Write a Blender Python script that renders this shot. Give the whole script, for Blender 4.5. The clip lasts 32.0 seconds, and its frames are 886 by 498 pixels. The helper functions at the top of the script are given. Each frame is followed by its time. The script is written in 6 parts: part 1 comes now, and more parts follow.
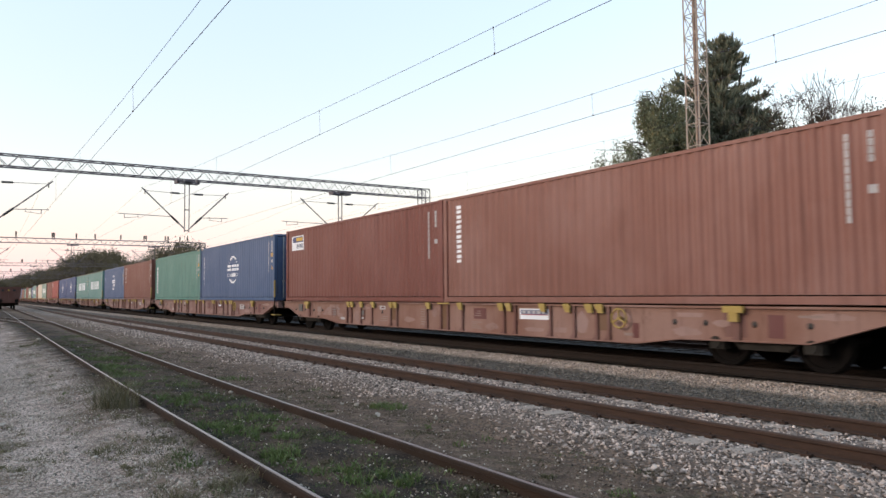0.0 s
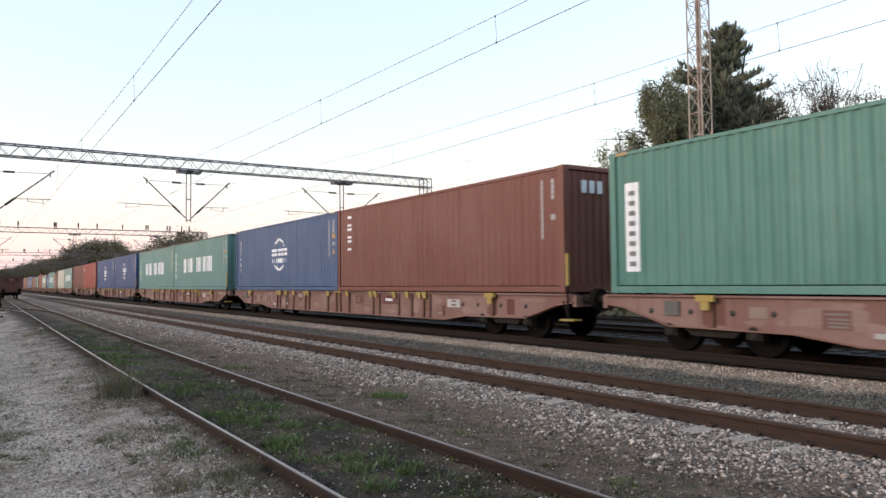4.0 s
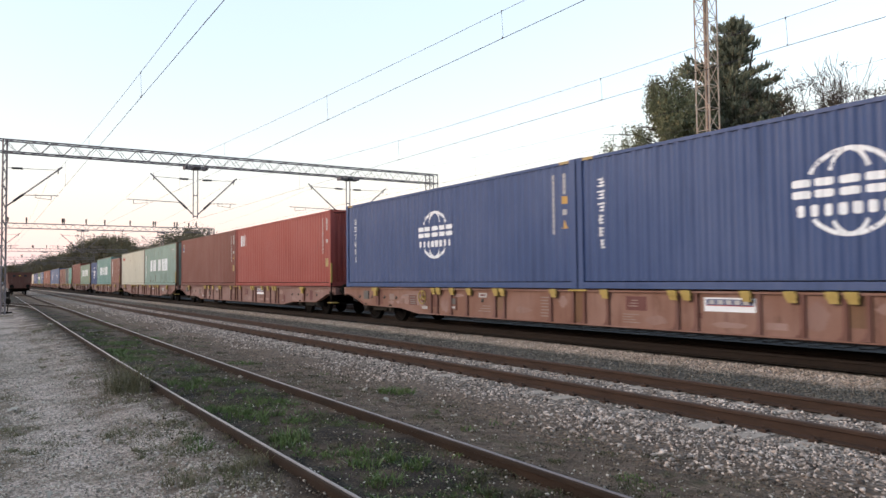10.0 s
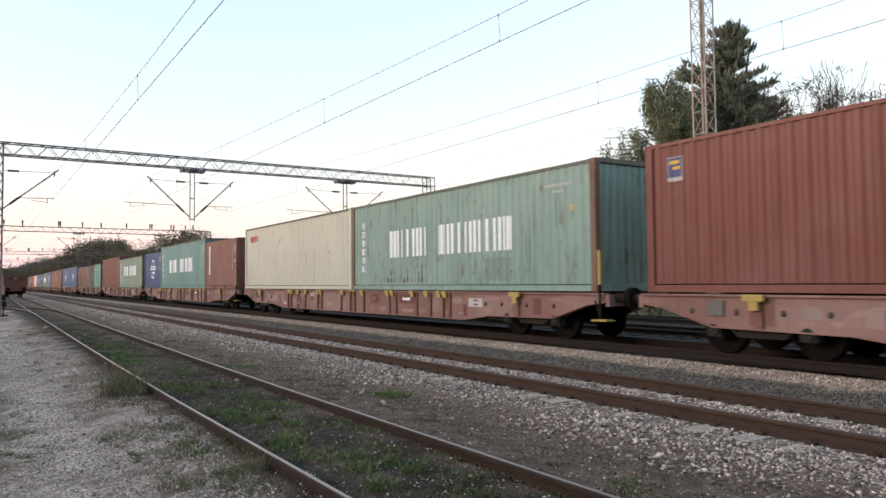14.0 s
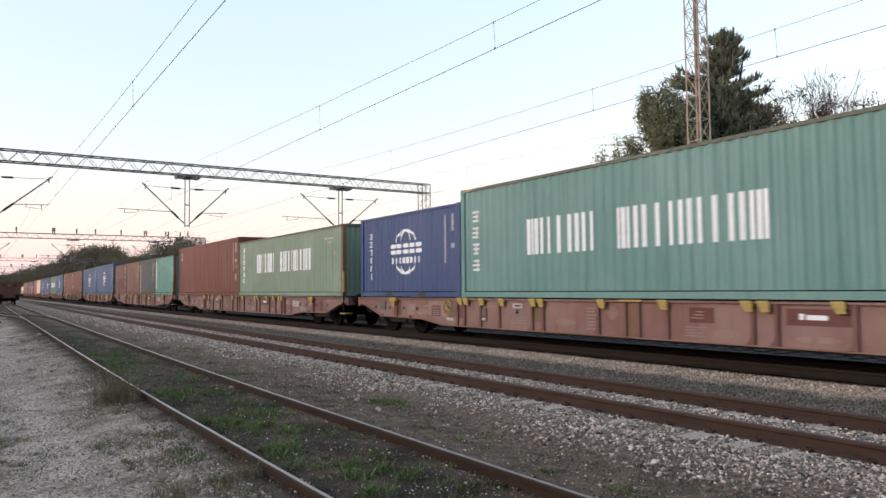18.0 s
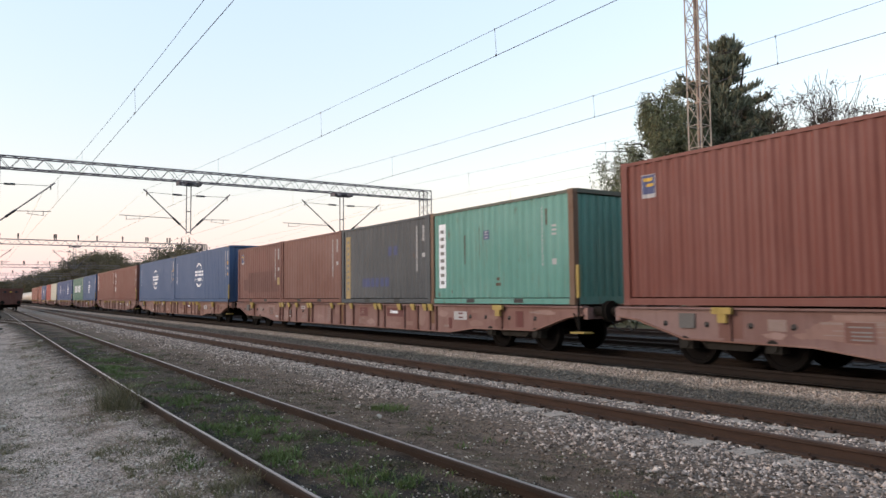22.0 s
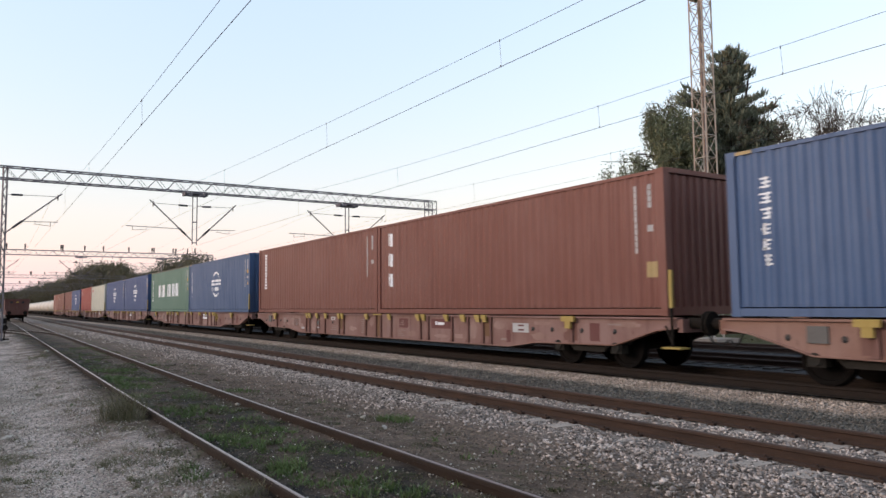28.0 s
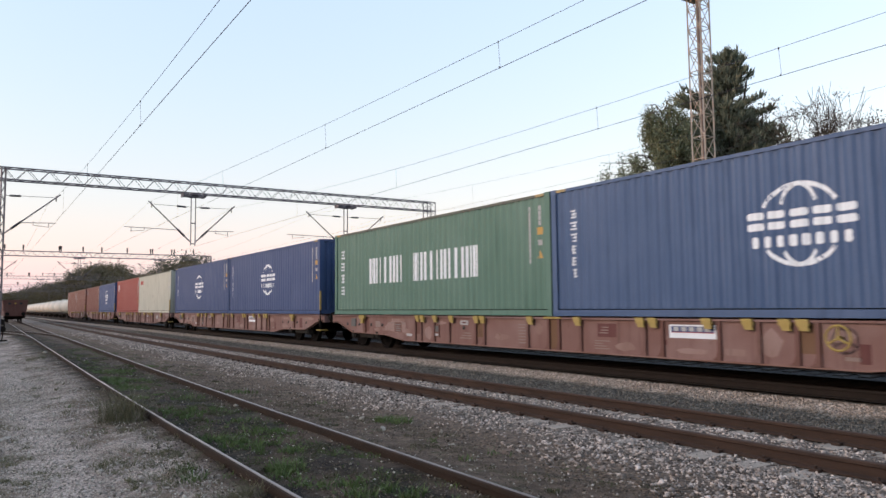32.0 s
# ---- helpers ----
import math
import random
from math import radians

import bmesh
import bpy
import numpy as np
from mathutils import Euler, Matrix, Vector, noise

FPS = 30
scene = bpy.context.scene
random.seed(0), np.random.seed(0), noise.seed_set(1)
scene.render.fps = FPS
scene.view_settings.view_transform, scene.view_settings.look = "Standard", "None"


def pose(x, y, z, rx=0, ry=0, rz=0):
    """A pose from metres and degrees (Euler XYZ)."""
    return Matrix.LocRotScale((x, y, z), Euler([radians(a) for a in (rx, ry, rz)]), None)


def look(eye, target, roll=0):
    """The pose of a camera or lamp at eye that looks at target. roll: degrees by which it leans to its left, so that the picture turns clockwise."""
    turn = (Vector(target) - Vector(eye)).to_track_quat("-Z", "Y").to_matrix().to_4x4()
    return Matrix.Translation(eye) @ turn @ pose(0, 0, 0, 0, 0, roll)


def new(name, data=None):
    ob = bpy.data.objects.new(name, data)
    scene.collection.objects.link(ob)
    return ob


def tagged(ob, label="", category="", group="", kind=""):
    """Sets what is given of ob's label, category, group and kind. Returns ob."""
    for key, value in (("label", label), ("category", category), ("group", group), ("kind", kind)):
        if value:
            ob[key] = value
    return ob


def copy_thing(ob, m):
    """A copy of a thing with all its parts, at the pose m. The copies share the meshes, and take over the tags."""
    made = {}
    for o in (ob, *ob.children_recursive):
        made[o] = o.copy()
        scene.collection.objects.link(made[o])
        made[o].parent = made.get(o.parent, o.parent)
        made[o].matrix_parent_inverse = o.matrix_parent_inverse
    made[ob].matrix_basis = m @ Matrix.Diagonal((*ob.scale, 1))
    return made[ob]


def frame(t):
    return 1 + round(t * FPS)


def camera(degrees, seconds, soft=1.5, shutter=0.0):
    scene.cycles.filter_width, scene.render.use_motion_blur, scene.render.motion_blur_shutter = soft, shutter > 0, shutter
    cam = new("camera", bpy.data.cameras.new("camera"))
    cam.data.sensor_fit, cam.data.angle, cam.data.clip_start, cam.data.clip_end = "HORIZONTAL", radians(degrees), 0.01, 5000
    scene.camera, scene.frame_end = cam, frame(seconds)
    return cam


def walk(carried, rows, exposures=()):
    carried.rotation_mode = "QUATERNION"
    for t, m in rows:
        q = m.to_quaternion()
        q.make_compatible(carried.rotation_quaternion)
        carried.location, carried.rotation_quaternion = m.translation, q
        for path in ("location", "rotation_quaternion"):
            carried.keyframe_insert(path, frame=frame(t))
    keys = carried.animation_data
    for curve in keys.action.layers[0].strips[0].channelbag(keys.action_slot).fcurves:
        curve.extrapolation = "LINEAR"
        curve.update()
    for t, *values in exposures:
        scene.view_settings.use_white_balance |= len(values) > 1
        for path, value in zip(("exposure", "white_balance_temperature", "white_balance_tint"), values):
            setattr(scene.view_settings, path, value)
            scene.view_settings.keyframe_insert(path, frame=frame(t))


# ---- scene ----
SUN_UP, SUN_TURN, SKY_POWER, SUN_POWER = 7.0, 282.0, 0.168, 2.7
HAZE, HAZE_COLOR = 0.50, (5.5, 7.35, 9.5)
SKY_TINT = (4.3, 3.2, 3.3)
EXPOSURES = [(0.0, -0.05, 6500, 10), (5.0, 0.02, 6500, 10), (13.0, 0.02, 6550, 10), (20.0, -0.08, 6500, 10), (28.0, -0.15, 6430, 12), (32.0, -0.17, 6330, 12)]
# The rails run along y, the camera stands at x = 0 beside them.
EYE = (0.0, 0.0, 1.70)
cam = camera(63.38, 32.0, soft=1.5, shutter=0.22)


def aim(yaw, pitch):
    """Camera pose for a heading to the right of +y and a lift, in degrees."""
    a, b = radians(yaw), radians(pitch)
    way = Vector((math.sin(a) * math.cos(b), math.cos(a) * math.cos(b), math.sin(b)))
    return look(EYE, Vector(EYE) + way * 10, -0.61)


PATH = [(0.0, 33.59, 3.49), (0.5, 33.59, 3.42), (1.0, 33.6, 3.35), (1.5, 33.61, 3.29), (2.0, 33.61, 3.22), (2.5, 33.58, 3.11), (3.0, 33.54, 2.96),
        (3.5, 33.51, 2.78), (5.5, 33.2, 2.51), (6.0, 33.14, 2.47), (6.5, 33.1, 2.44), (7.0, 33.07, 2.38), (7.5, 33.06, 2.32), (8.0, 33.05, 2.27),
        (8.5, 33.01, 2.26), (9.0, 32.96, 2.29), (9.5, 32.94, 2.32), (10.0, 32.94, 2.34), (10.5, 32.95, 2.36), (11.0, 32.97, 2.38), (11.5, 33.0, 2.39),
        (12.0, 33.03, 2.39), (12.5, 33.07, 2.4), (13.0, 33.11, 2.43), (13.5, 33.14, 2.49), (14.0, 33.18, 2.57), (14.5, 33.24, 2.66), (16.5, 33.4, 2.93),
        (17.0, 33.44, 2.99), (17.5, 33.5, 3.04), (18.0, 33.56, 3.1), (18.5, 33.58, 3.17), (19.0, 33.56, 3.24), (19.5, 33.55, 3.32), (20.0, 33.55, 3.42),
        (20.5, 33.54, 3.5), (21.0, 33.51, 3.57), (21.5, 33.49, 3.61), (22.0, 33.47, 3.62), (22.5, 33.43, 3.64), (23.0, 33.37, 3.67), (23.5, 33.31, 3.71),
        (24.0, 33.25, 3.77), (24.5, 33.19, 3.85), (25.0, 33.15, 3.92), (25.5, 33.13, 3.99), (27.5, 33.06, 4.39), (28.0, 33.06, 4.45), (28.5, 33.05, 4.48),
        (29.0, 33.06, 4.48), (29.5, 33.08, 4.49), (30.0, 33.1, 4.52), (30.5, 33.12, 4.55), (31.0, 33.14, 4.57), (31.5, 33.14, 4.57), (32.0, 33.17, 4.54)]
walk(cam, [(t, aim(a, b)) for t, a, b in PATH], exposures=EXPOSURES)

# ---- light: a clear dusk sky, the sun just down behind the camera ----
world = bpy.data.worlds.new("dusk_sky")
scene.world = world
world.use_nodes = True
wn, wl = world.node_tree.nodes, world.node_tree.links
sky = wn.new("ShaderNodeTexSky")
sky.sky_type, sky.sun_disc = "NISHITA", False
sky.sun_elevation, sky.sun_rotation = radians(SUN_UP), radians(SUN_TURN)
sky.air_density, sky.dust_density, sky.ozone_density = 2.0, 0.6, 3.0
haze = wn.new("ShaderNodeMix")
haze.data_type = "RGBA"
haze.inputs[0].default_value = HAZE
haze.inputs[7].default_value = (*HAZE_COLOR, 1)
tint = wn.new("ShaderNodeMix")
tint.data_type, tint.blend_type = "RGBA", "MULTIPLY"
tint.inputs[0].default_value, tint.inputs[7].default_value = 1.0, (*SKY_TINT, 1)
wl.new(sky.outputs[0], tint.inputs[6])
wl.new(tint.outputs[2], haze.inputs[6])
wl.new(haze.outputs[2], wn["Background"].inputs[0])
wn["Background"].inputs[1].default_value = SKY_POWER
sun_data = bpy.data.lights.new("sun", "SUN")
sun_data.energy, sun_data.angle, sun_data.color = SUN_POWER, radians(25), (1.0, 0.80, 0.66)
sun = new("sun", sun_data)
sun.matrix_world = look((-40, 16, 13), (0, 0, 2))

# ---- materials ----
MATS = {}


def nodes_of(name):
    m = bpy.data.materials.new(name)
    m.use_nodes = True
    return m, m.node_tree.nodes, m.node_tree.links, m.node_tree.nodes["Principled BSDF"]


def noise_tex(n, l, vec, scale, detail=4.0, rough=0.6):
    t = n.new("ShaderNodeTexNoise")
    t.inputs["Scale"].default_value, t.inputs["Detail"].default_value, t.inputs["Roughness"].default_value = scale, detail, rough
    l.new(vec, t.inputs["Vector"])
    return t.outputs["Fac"]


def ramp(n, l, fac, a, b, ca, cb):
    r = n.new("ShaderNodeValToRGB")
    r.color_ramp.elements[0].position, r.color_ramp.elements[1].position = a, b
    r.color_ramp.elements[0].color, r.color_ramp.elements[1].color = (*ca, 1), (*cb, 1)
    l.new(fac, r.inputs[0])
    return r.outputs["Color"]


def mixc(n, l, fac, a, b, kind="MIX"):
    m = n.new("ShaderNodeMix")
    m.data_type, m.blend_type = "RGBA", kind
    for sock, val in ((m.inputs[0], fac), (m.inputs[6], a), (m.inputs[7], b)):
        if isinstance(val, (int, float)):
            sock.default_value = val
        elif isinstance(val, tuple):
            sock.default_value = (*val, 1) if len(val) == 3 else val
        else:
            l.new(val, sock)
    return m.outputs[2]


def scaled(n, l, vec, s):
    m = n.new("ShaderNodeMapping")
    m.inputs["Scale"].default_value = s
    l.new(vec, m.inputs["Vector"])
    return m.outputs[0]


def coords(n, l, world_space=False):
    """Object coordinates, shifted by a random step per object."""
    if world_space:
        return n.new("ShaderNodeNewGeometry").outputs["Position"]
    tc, info, add = n.new("ShaderNodeTexCoord"), n.new("ShaderNodeObjectInfo"), n.new("ShaderNodeVectorMath")
    mul = n.new("ShaderNodeMath")
    mul.operation, mul.inputs[1].default_value = "MULTIPLY", 57.0
    l.new(info.outputs["Random"], mul.inputs[0])
    l.new(tc.outputs["Object"], add.inputs[0])
    l.new(mul.outputs[0], add.inputs[1])
    return add.outputs[0]


def bump(n, l, p, height, strength, dist=0.02):
    b = n.new("ShaderNodeBump")
    b.inputs["Strength"].default_value, b.inputs["Distance"].default_value = strength, dist
    l.new(height, b.inputs["Height"])
    l.new(b.outputs[0], p.inputs["Normal"])


def surface(name, col, col2=None, rough=0.7, metal=0.0, scale=3.0, fine=40.0, amount=0.5, bumps=0.2, dist=0.01, world_space=False, stretch=(1, 1, 1), spec=0.5):
    """A plain weathered surface: two colours mixed by coarse and fine noise, with relief."""
    if name in MATS:
        return MATS[name]
    m, n, l, p = nodes_of(name)
    col2 = col2 or tuple(c * 0.6 for c in col)
    v = scaled(n, l, coords(n, l, world_space), stretch)
    big, small = noise_tex(n, l, v, scale), noise_tex(n, l, v, fine, 3)
    c = mixc(n, l, ramp(n, l, big, 0.5 - 0.25 / max(amount, 0.3), 0.5 + 0.25 / max(amount, 0.3), (0, 0, 0), (1, 1, 1)), col, col2)
    c = mixc(n, l, 0.35 * amount + 0.1, c, ramp(n, l, small, 0.3, 0.7, (0.35, 0.35, 0.35), (1, 1, 1)), "MULTIPLY")
    l.new(c, p.inputs["Base Color"])
    p.inputs["Roughness"].default_value, p.inputs["Metallic"].default_value = rough, metal
    p.inputs["Specular IOR Level"].default_value = spec
    bump(n, l, p, small, bumps, dist)
    MATS[name] = m
    return m


def paint(name, col, rust=0.25, fade=0.25, rough=0.52, patches=0.0, runs=0.0):
    """Weathered container paint: faded areas, rain streaks, rust specks and scuffs."""
    if name in MATS:
        return MATS[name]
    m, n, l, p = nodes_of(name)
    v = coords(n, l)
    big = noise_tex(n, l, v, 0.45, 3)
    streak = noise_tex(n, l, scaled(n, l, v, (3.0, 3.0, 0.22)), 2.2, 5)
    spots = noise_tex(n, l, scaled(n, l, v, (1.6, 1.6, 0.55)), 2.6, 9, 0.75)
    fine = noise_tex(n, l, v, 30.0, 3)
    pale = tuple(min(0.9, c * 1.05 + 0.045) for c in col)
    dark = tuple(c * 0.55 for c in col)
    c = mixc(n, l, ramp(n, l, big, 0.42, 0.72, (0, 0, 0), (fade * 2,) * 3), col, pale)
    c = mixc(n, l, ramp(n, l, streak, 0.55, 0.75, (0, 0, 0), (0.55,) * 3), c, dark)
    c = mixc(n, l, ramp(n, l, streak, 0.22, 0.40, (0.30,) * 3, (0, 0, 0)), c, pale)
    c = mixc(n, l, ramp(n, l, spots, 0.67 - 0.10 * rust, 0.75 - 0.10 * rust, (0, 0, 0), (0.7,) * 3), c, (0.105, 0.052, 0.032))
    if runs:
        thin = noise_tex(n, l, scaled(n, l, v, (4.0, 4.0, 0.30)), 3.0, 6, 0.7)
        c = mixc(n, l, ramp(n, l, thin, 0.57, 0.66, (0, 0, 0), (runs,) * 3), c, (0.135, 0.120, 0.085))
    if patches:
        blot = noise_tex(n, l, scaled(n, l, v, (1, 0.6, 1.0)), 0.9, 2, 0.3)
        c = mixc(n, l, ramp(n, l, blot, 0.54, 0.56, (0, 0, 0), (patches,) * 3), c, dark)
    c = mixc(n, l, 0.25, c, ramp(n, l, fine, 0.3, 0.7, (0.6,) * 3, (1, 1, 1)), "MULTIPLY")
    l.new(c, p.inputs["Base Color"])
    r = n.new("ShaderNodeMapRange")
    r.inputs["To Min"].default_value, r.inputs["To Max"].default_value = rough - 0.12, rough + 0.22
    l.new(streak, r.inputs["Value"])
    l.new(r.outputs[0], p.inputs["Roughness"])
    p.inputs["Specular IOR Level"].default_value = 0.38
    bump(n, l, p, noise_tex(n, l, v, 5.0, 3), 0.12, 0.02)
    MATS[name] = m
    return m


BLUE = paint("blue_paint", (0.029, 0.060, 0.160), 0.1, 0.2)
BLUE_PALE = paint("pale_blue_paint", (0.046, 0.088, 0.182), 0.1, 0.2)
GREEN = paint("sea_green_paint", (0.112, 0.228, 0.212), 0.25, 0.35)
GREEN_PALE = paint("pale_green_paint", (0.176, 0.272, 0.240), 1.05, 0.45, runs=0.6)
TEAL_DULL = paint("dull_teal_paint", (0.070, 0.190, 0.160), 0.6, 0.3, runs=0.3)
GREEN_OLIVE = paint("faded_olive_green_paint", (0.168, 0.238, 0.178), 0.7, 0.45)
GREEN_DARK = paint("dark_sea_green_paint", (0.082, 0.165, 0.125), 0.25, 0.25)
TEAL = paint("teal_paint", (0.094, 0.252, 0.212), 0.7, 0.4, runs=0.4)
BROWN = paint("oxide_brown_paint", (0.150, 0.050, 0.035), 0.3, 0.2)
BROWN_DARK = paint("dark_oxide_paint", (0.140, 0.039, 0.028), 0.3, 0.2)
ORANGE_BROWN = paint("faded_orange_brown_paint", (0.182, 0.075, 0.055), 0.35, 0.35)
PLAIN_BROWN = paint("dull_brown_paint", (0.146, 0.061, 0.045), 0.4, 0.35)
BROWN_PATCHED = paint("patched_oxide_paint", (0.150, 0.060, 0.047), 0.3, 0.3, patches=0.25)
RED = paint("red_paint", (0.250, 0.044, 0.034), 0.1, 0.2)
CREAM = paint("cream_paint", (0.445, 0.44, 0.365), 0.8, 0.3)
GREY_BLUE = paint("slate_grey_paint", (0.056, 0.064, 0.070), 0.45, 0.3)
WAGON_RED = paint("wagon_red_paint", (0.180, 0.093, 0.077), 0.55, 0.8, 0.65)
WAGON_ORANGE = paint("rust_stained_wagon_paint", (0.190, 0.094, 0.066), 0.9, 0.8, 0.65)
WAGON_DUST = paint("dusty_wagon_paint", (0.164, 0.091, 0.078), 0.7, 0.9, 0.7)
WAGON_PALE = paint("scuffed_pink_paint", (0.225, 0.135, 0.113), 0.75, 0.9, 0.7)
RAIL_GREEN = paint("rust_streaked_green_paint", (0.105, 0.115, 0.090), 1.3, 0.3, 0.7)
GREEN_PATCH = paint("grey_green_repair_paint", (0.142, 0.212, 0.188), 0.3, 0.3, 0.6)
RUST_RUN = surface("dry_rust_scrape", (0.070, 0.050, 0.034), (0.11, 0.085, 0.06), 0.9, bumps=0.1)
REPAINT = paint("dark_repaint_patch", (0.112, 0.045, 0.036), 0.3, 0.2, 0.6)
WAGON_RIB = paint("wagon_rib_paint", (0.135, 0.058, 0.044), 0.5, 0.4, 0.65)
RUSTY_EDGE = paint("rusty_corner_paint", (0.145, 0.090, 0.058), 1.2, 0.4, 0.75)
RUST_BAND = paint("rust_stained_band", (0.150, 0.080, 0.042), 0.9, 0.4, 0.75)
WAGON_DARK = paint("dark_wagon_panel_paint", (0.110, 0.032, 0.028), 0.2, 0.2, 0.6)
YELLOW = paint("yellow_paint", (0.345, 0.245, 0.065), 0.3, 0.25, 0.6)
WHITE = surface("white_marking_paint", (0.80, 0.84, 0.88), (0.70, 0.73, 0.76), 0.6, scale=4, amount=0.4, bumps=0.05)
ORANGE = surface("orange_sticker", (0.55, 0.33, 0.08), (0.45, 0.26, 0.07), 0.6, bumps=0.05)
AMBER = surface("amber_sticker", (0.60, 0.40, 0.05), (0.5, 0.3, 0.04), 0.6, bumps=0.05)
RED_MARK = surface("red_marking_paint", (0.45, 0.05, 0.04), None, 0.6, bumps=0.05)
PALE_MARK = surface("faded_white_marking", (0.47, 0.48, 0.49), (0.33, 0.32, 0.31), 0.7, bumps=0.05)
NAVY_MARK = surface("navy_marking", (0.06, 0.08, 0.20), None, 0.6, bumps=0.05)
STENCIL = surface("worn_stencil_paint", (0.29, 0.225, 0.20), (0.20, 0.135, 0.115), 0.75, bumps=0.05)
DULL_GREY = surface("dull_grey_plate", (0.13, 0.125, 0.12), (0.08, 0.075, 0.07), 0.7, bumps=0.05)
GREY_MARK = surface("worn_grey_lettering", (0.14, 0.15, 0.16), (0.22, 0.2, 0.18), 0.7, bumps=0.05)
BLACK = surface("black_marking", (0.02, 0.02, 0.02), None, 0.6, bumps=0.05)
FADED_AMBER = surface("faded_amber_stripe", (0.42, 0.32, 0.13), (0.30, 0.21, 0.11), 0.7, scale=8, bumps=0.05)
# Rails under the train: its shade is painted in along with soot.
RAIL_DARK = surface("soot_and_shade_rail_steel", (0.030, 0.021, 0.016), (0.017, 0.013, 0.011), 0.9, 0.0, 5, 60, 0.7, 0.4, spec=0.2)
ROD_GREY = surface("galvanised_rod", (0.34, 0.36, 0.38), (0.22, 0.22, 0.22), 0.6, 0.3)
# Underframe iron and wheels near black, bogie castings slightly paler.
DARK_IRON = surface("near_black_iron", (0.010, 0.009, 0.008), (0.022, 0.017, 0.013), 0.9, 0.0, 6, 50, 0.7, spec=0.12)
BOGIE_IRON = surface("dark_grey_bogie_casting", (0.034, 0.032, 0.027), (0.014, 0.012, 0.010), 0.85, 0.0, 5, 40, 0.8, spec=0.2)
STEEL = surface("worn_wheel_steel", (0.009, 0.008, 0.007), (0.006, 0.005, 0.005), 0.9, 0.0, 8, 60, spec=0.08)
RAIL_RUST = surface("rusty_rail_steel", (0.074, 0.040, 0.026), (0.030, 0.019, 0.014), 0.85, 0.0, 5, 60, 0.8, 0.4, stretch=(1, 0.4, 2), spec=0.3)
RAIL_SIDING = surface("grimy_siding_rail", (0.048, 0.028, 0.018), (0.018, 0.013, 0.010), 0.9, 0.0, 5, 60, 0.8, 0.5, stretch=(1, 0.5, 2), spec=0.25)
RAIL_BRIGHT = surface("polished_rail_head", (0.34, 0.275, 0.255), (0.20, 0.145, 0.125), 0.30, 0.9, 3, 40, 0.4, 0.05)
RAIL_DULL = surface("dull_rail_head", (0.085, 0.054, 0.040), (0.055, 0.036, 0.028), 0.65, 0.3, 3, 40, 0.5, 0.1)
CONCRETE = surface("sleeper_concrete", (0.47, 0.39, 0.32), (0.24, 0.195, 0.155), 0.9, 0, 3, 45, 0.6, 0.4)
OLD_WOOD = surface("rotten_sleeper_wood", (0.060, 0.048, 0.038), (0.035, 0.028, 0.022), 0.95, 0, 4, 40, 0.6, 0.6, stretch=(1, 8, 8))
GALV = surface("weathered_galvanised_steel", (0.185, 0.178, 0.20), (0.13, 0.112, 0.118), 0.6, 0.3, 2, 30, 0.6)
MAST_PAINT = surface("grey_mast_paint", (0.48, 0.435, 0.375), (0.35, 0.285, 0.22), 0.7, 0.1, 1.2, 20, 0.6)
MAST_RUST = surface("rusty_mast_leg", (0.30, 0.22, 0.165), (0.20, 0.12, 0.08), 0.8, 0.0, 2, 20)
INSULATOR = surface("dark_insulator", (0.035, 0.030, 0.030), None, 0.35)
WIRE = surface("overhead_copper_wire", (0.095, 0.085, 0.095), (0.07, 0.06, 0.07), 0.6, 0.6)

# ---- mesh helpers ----


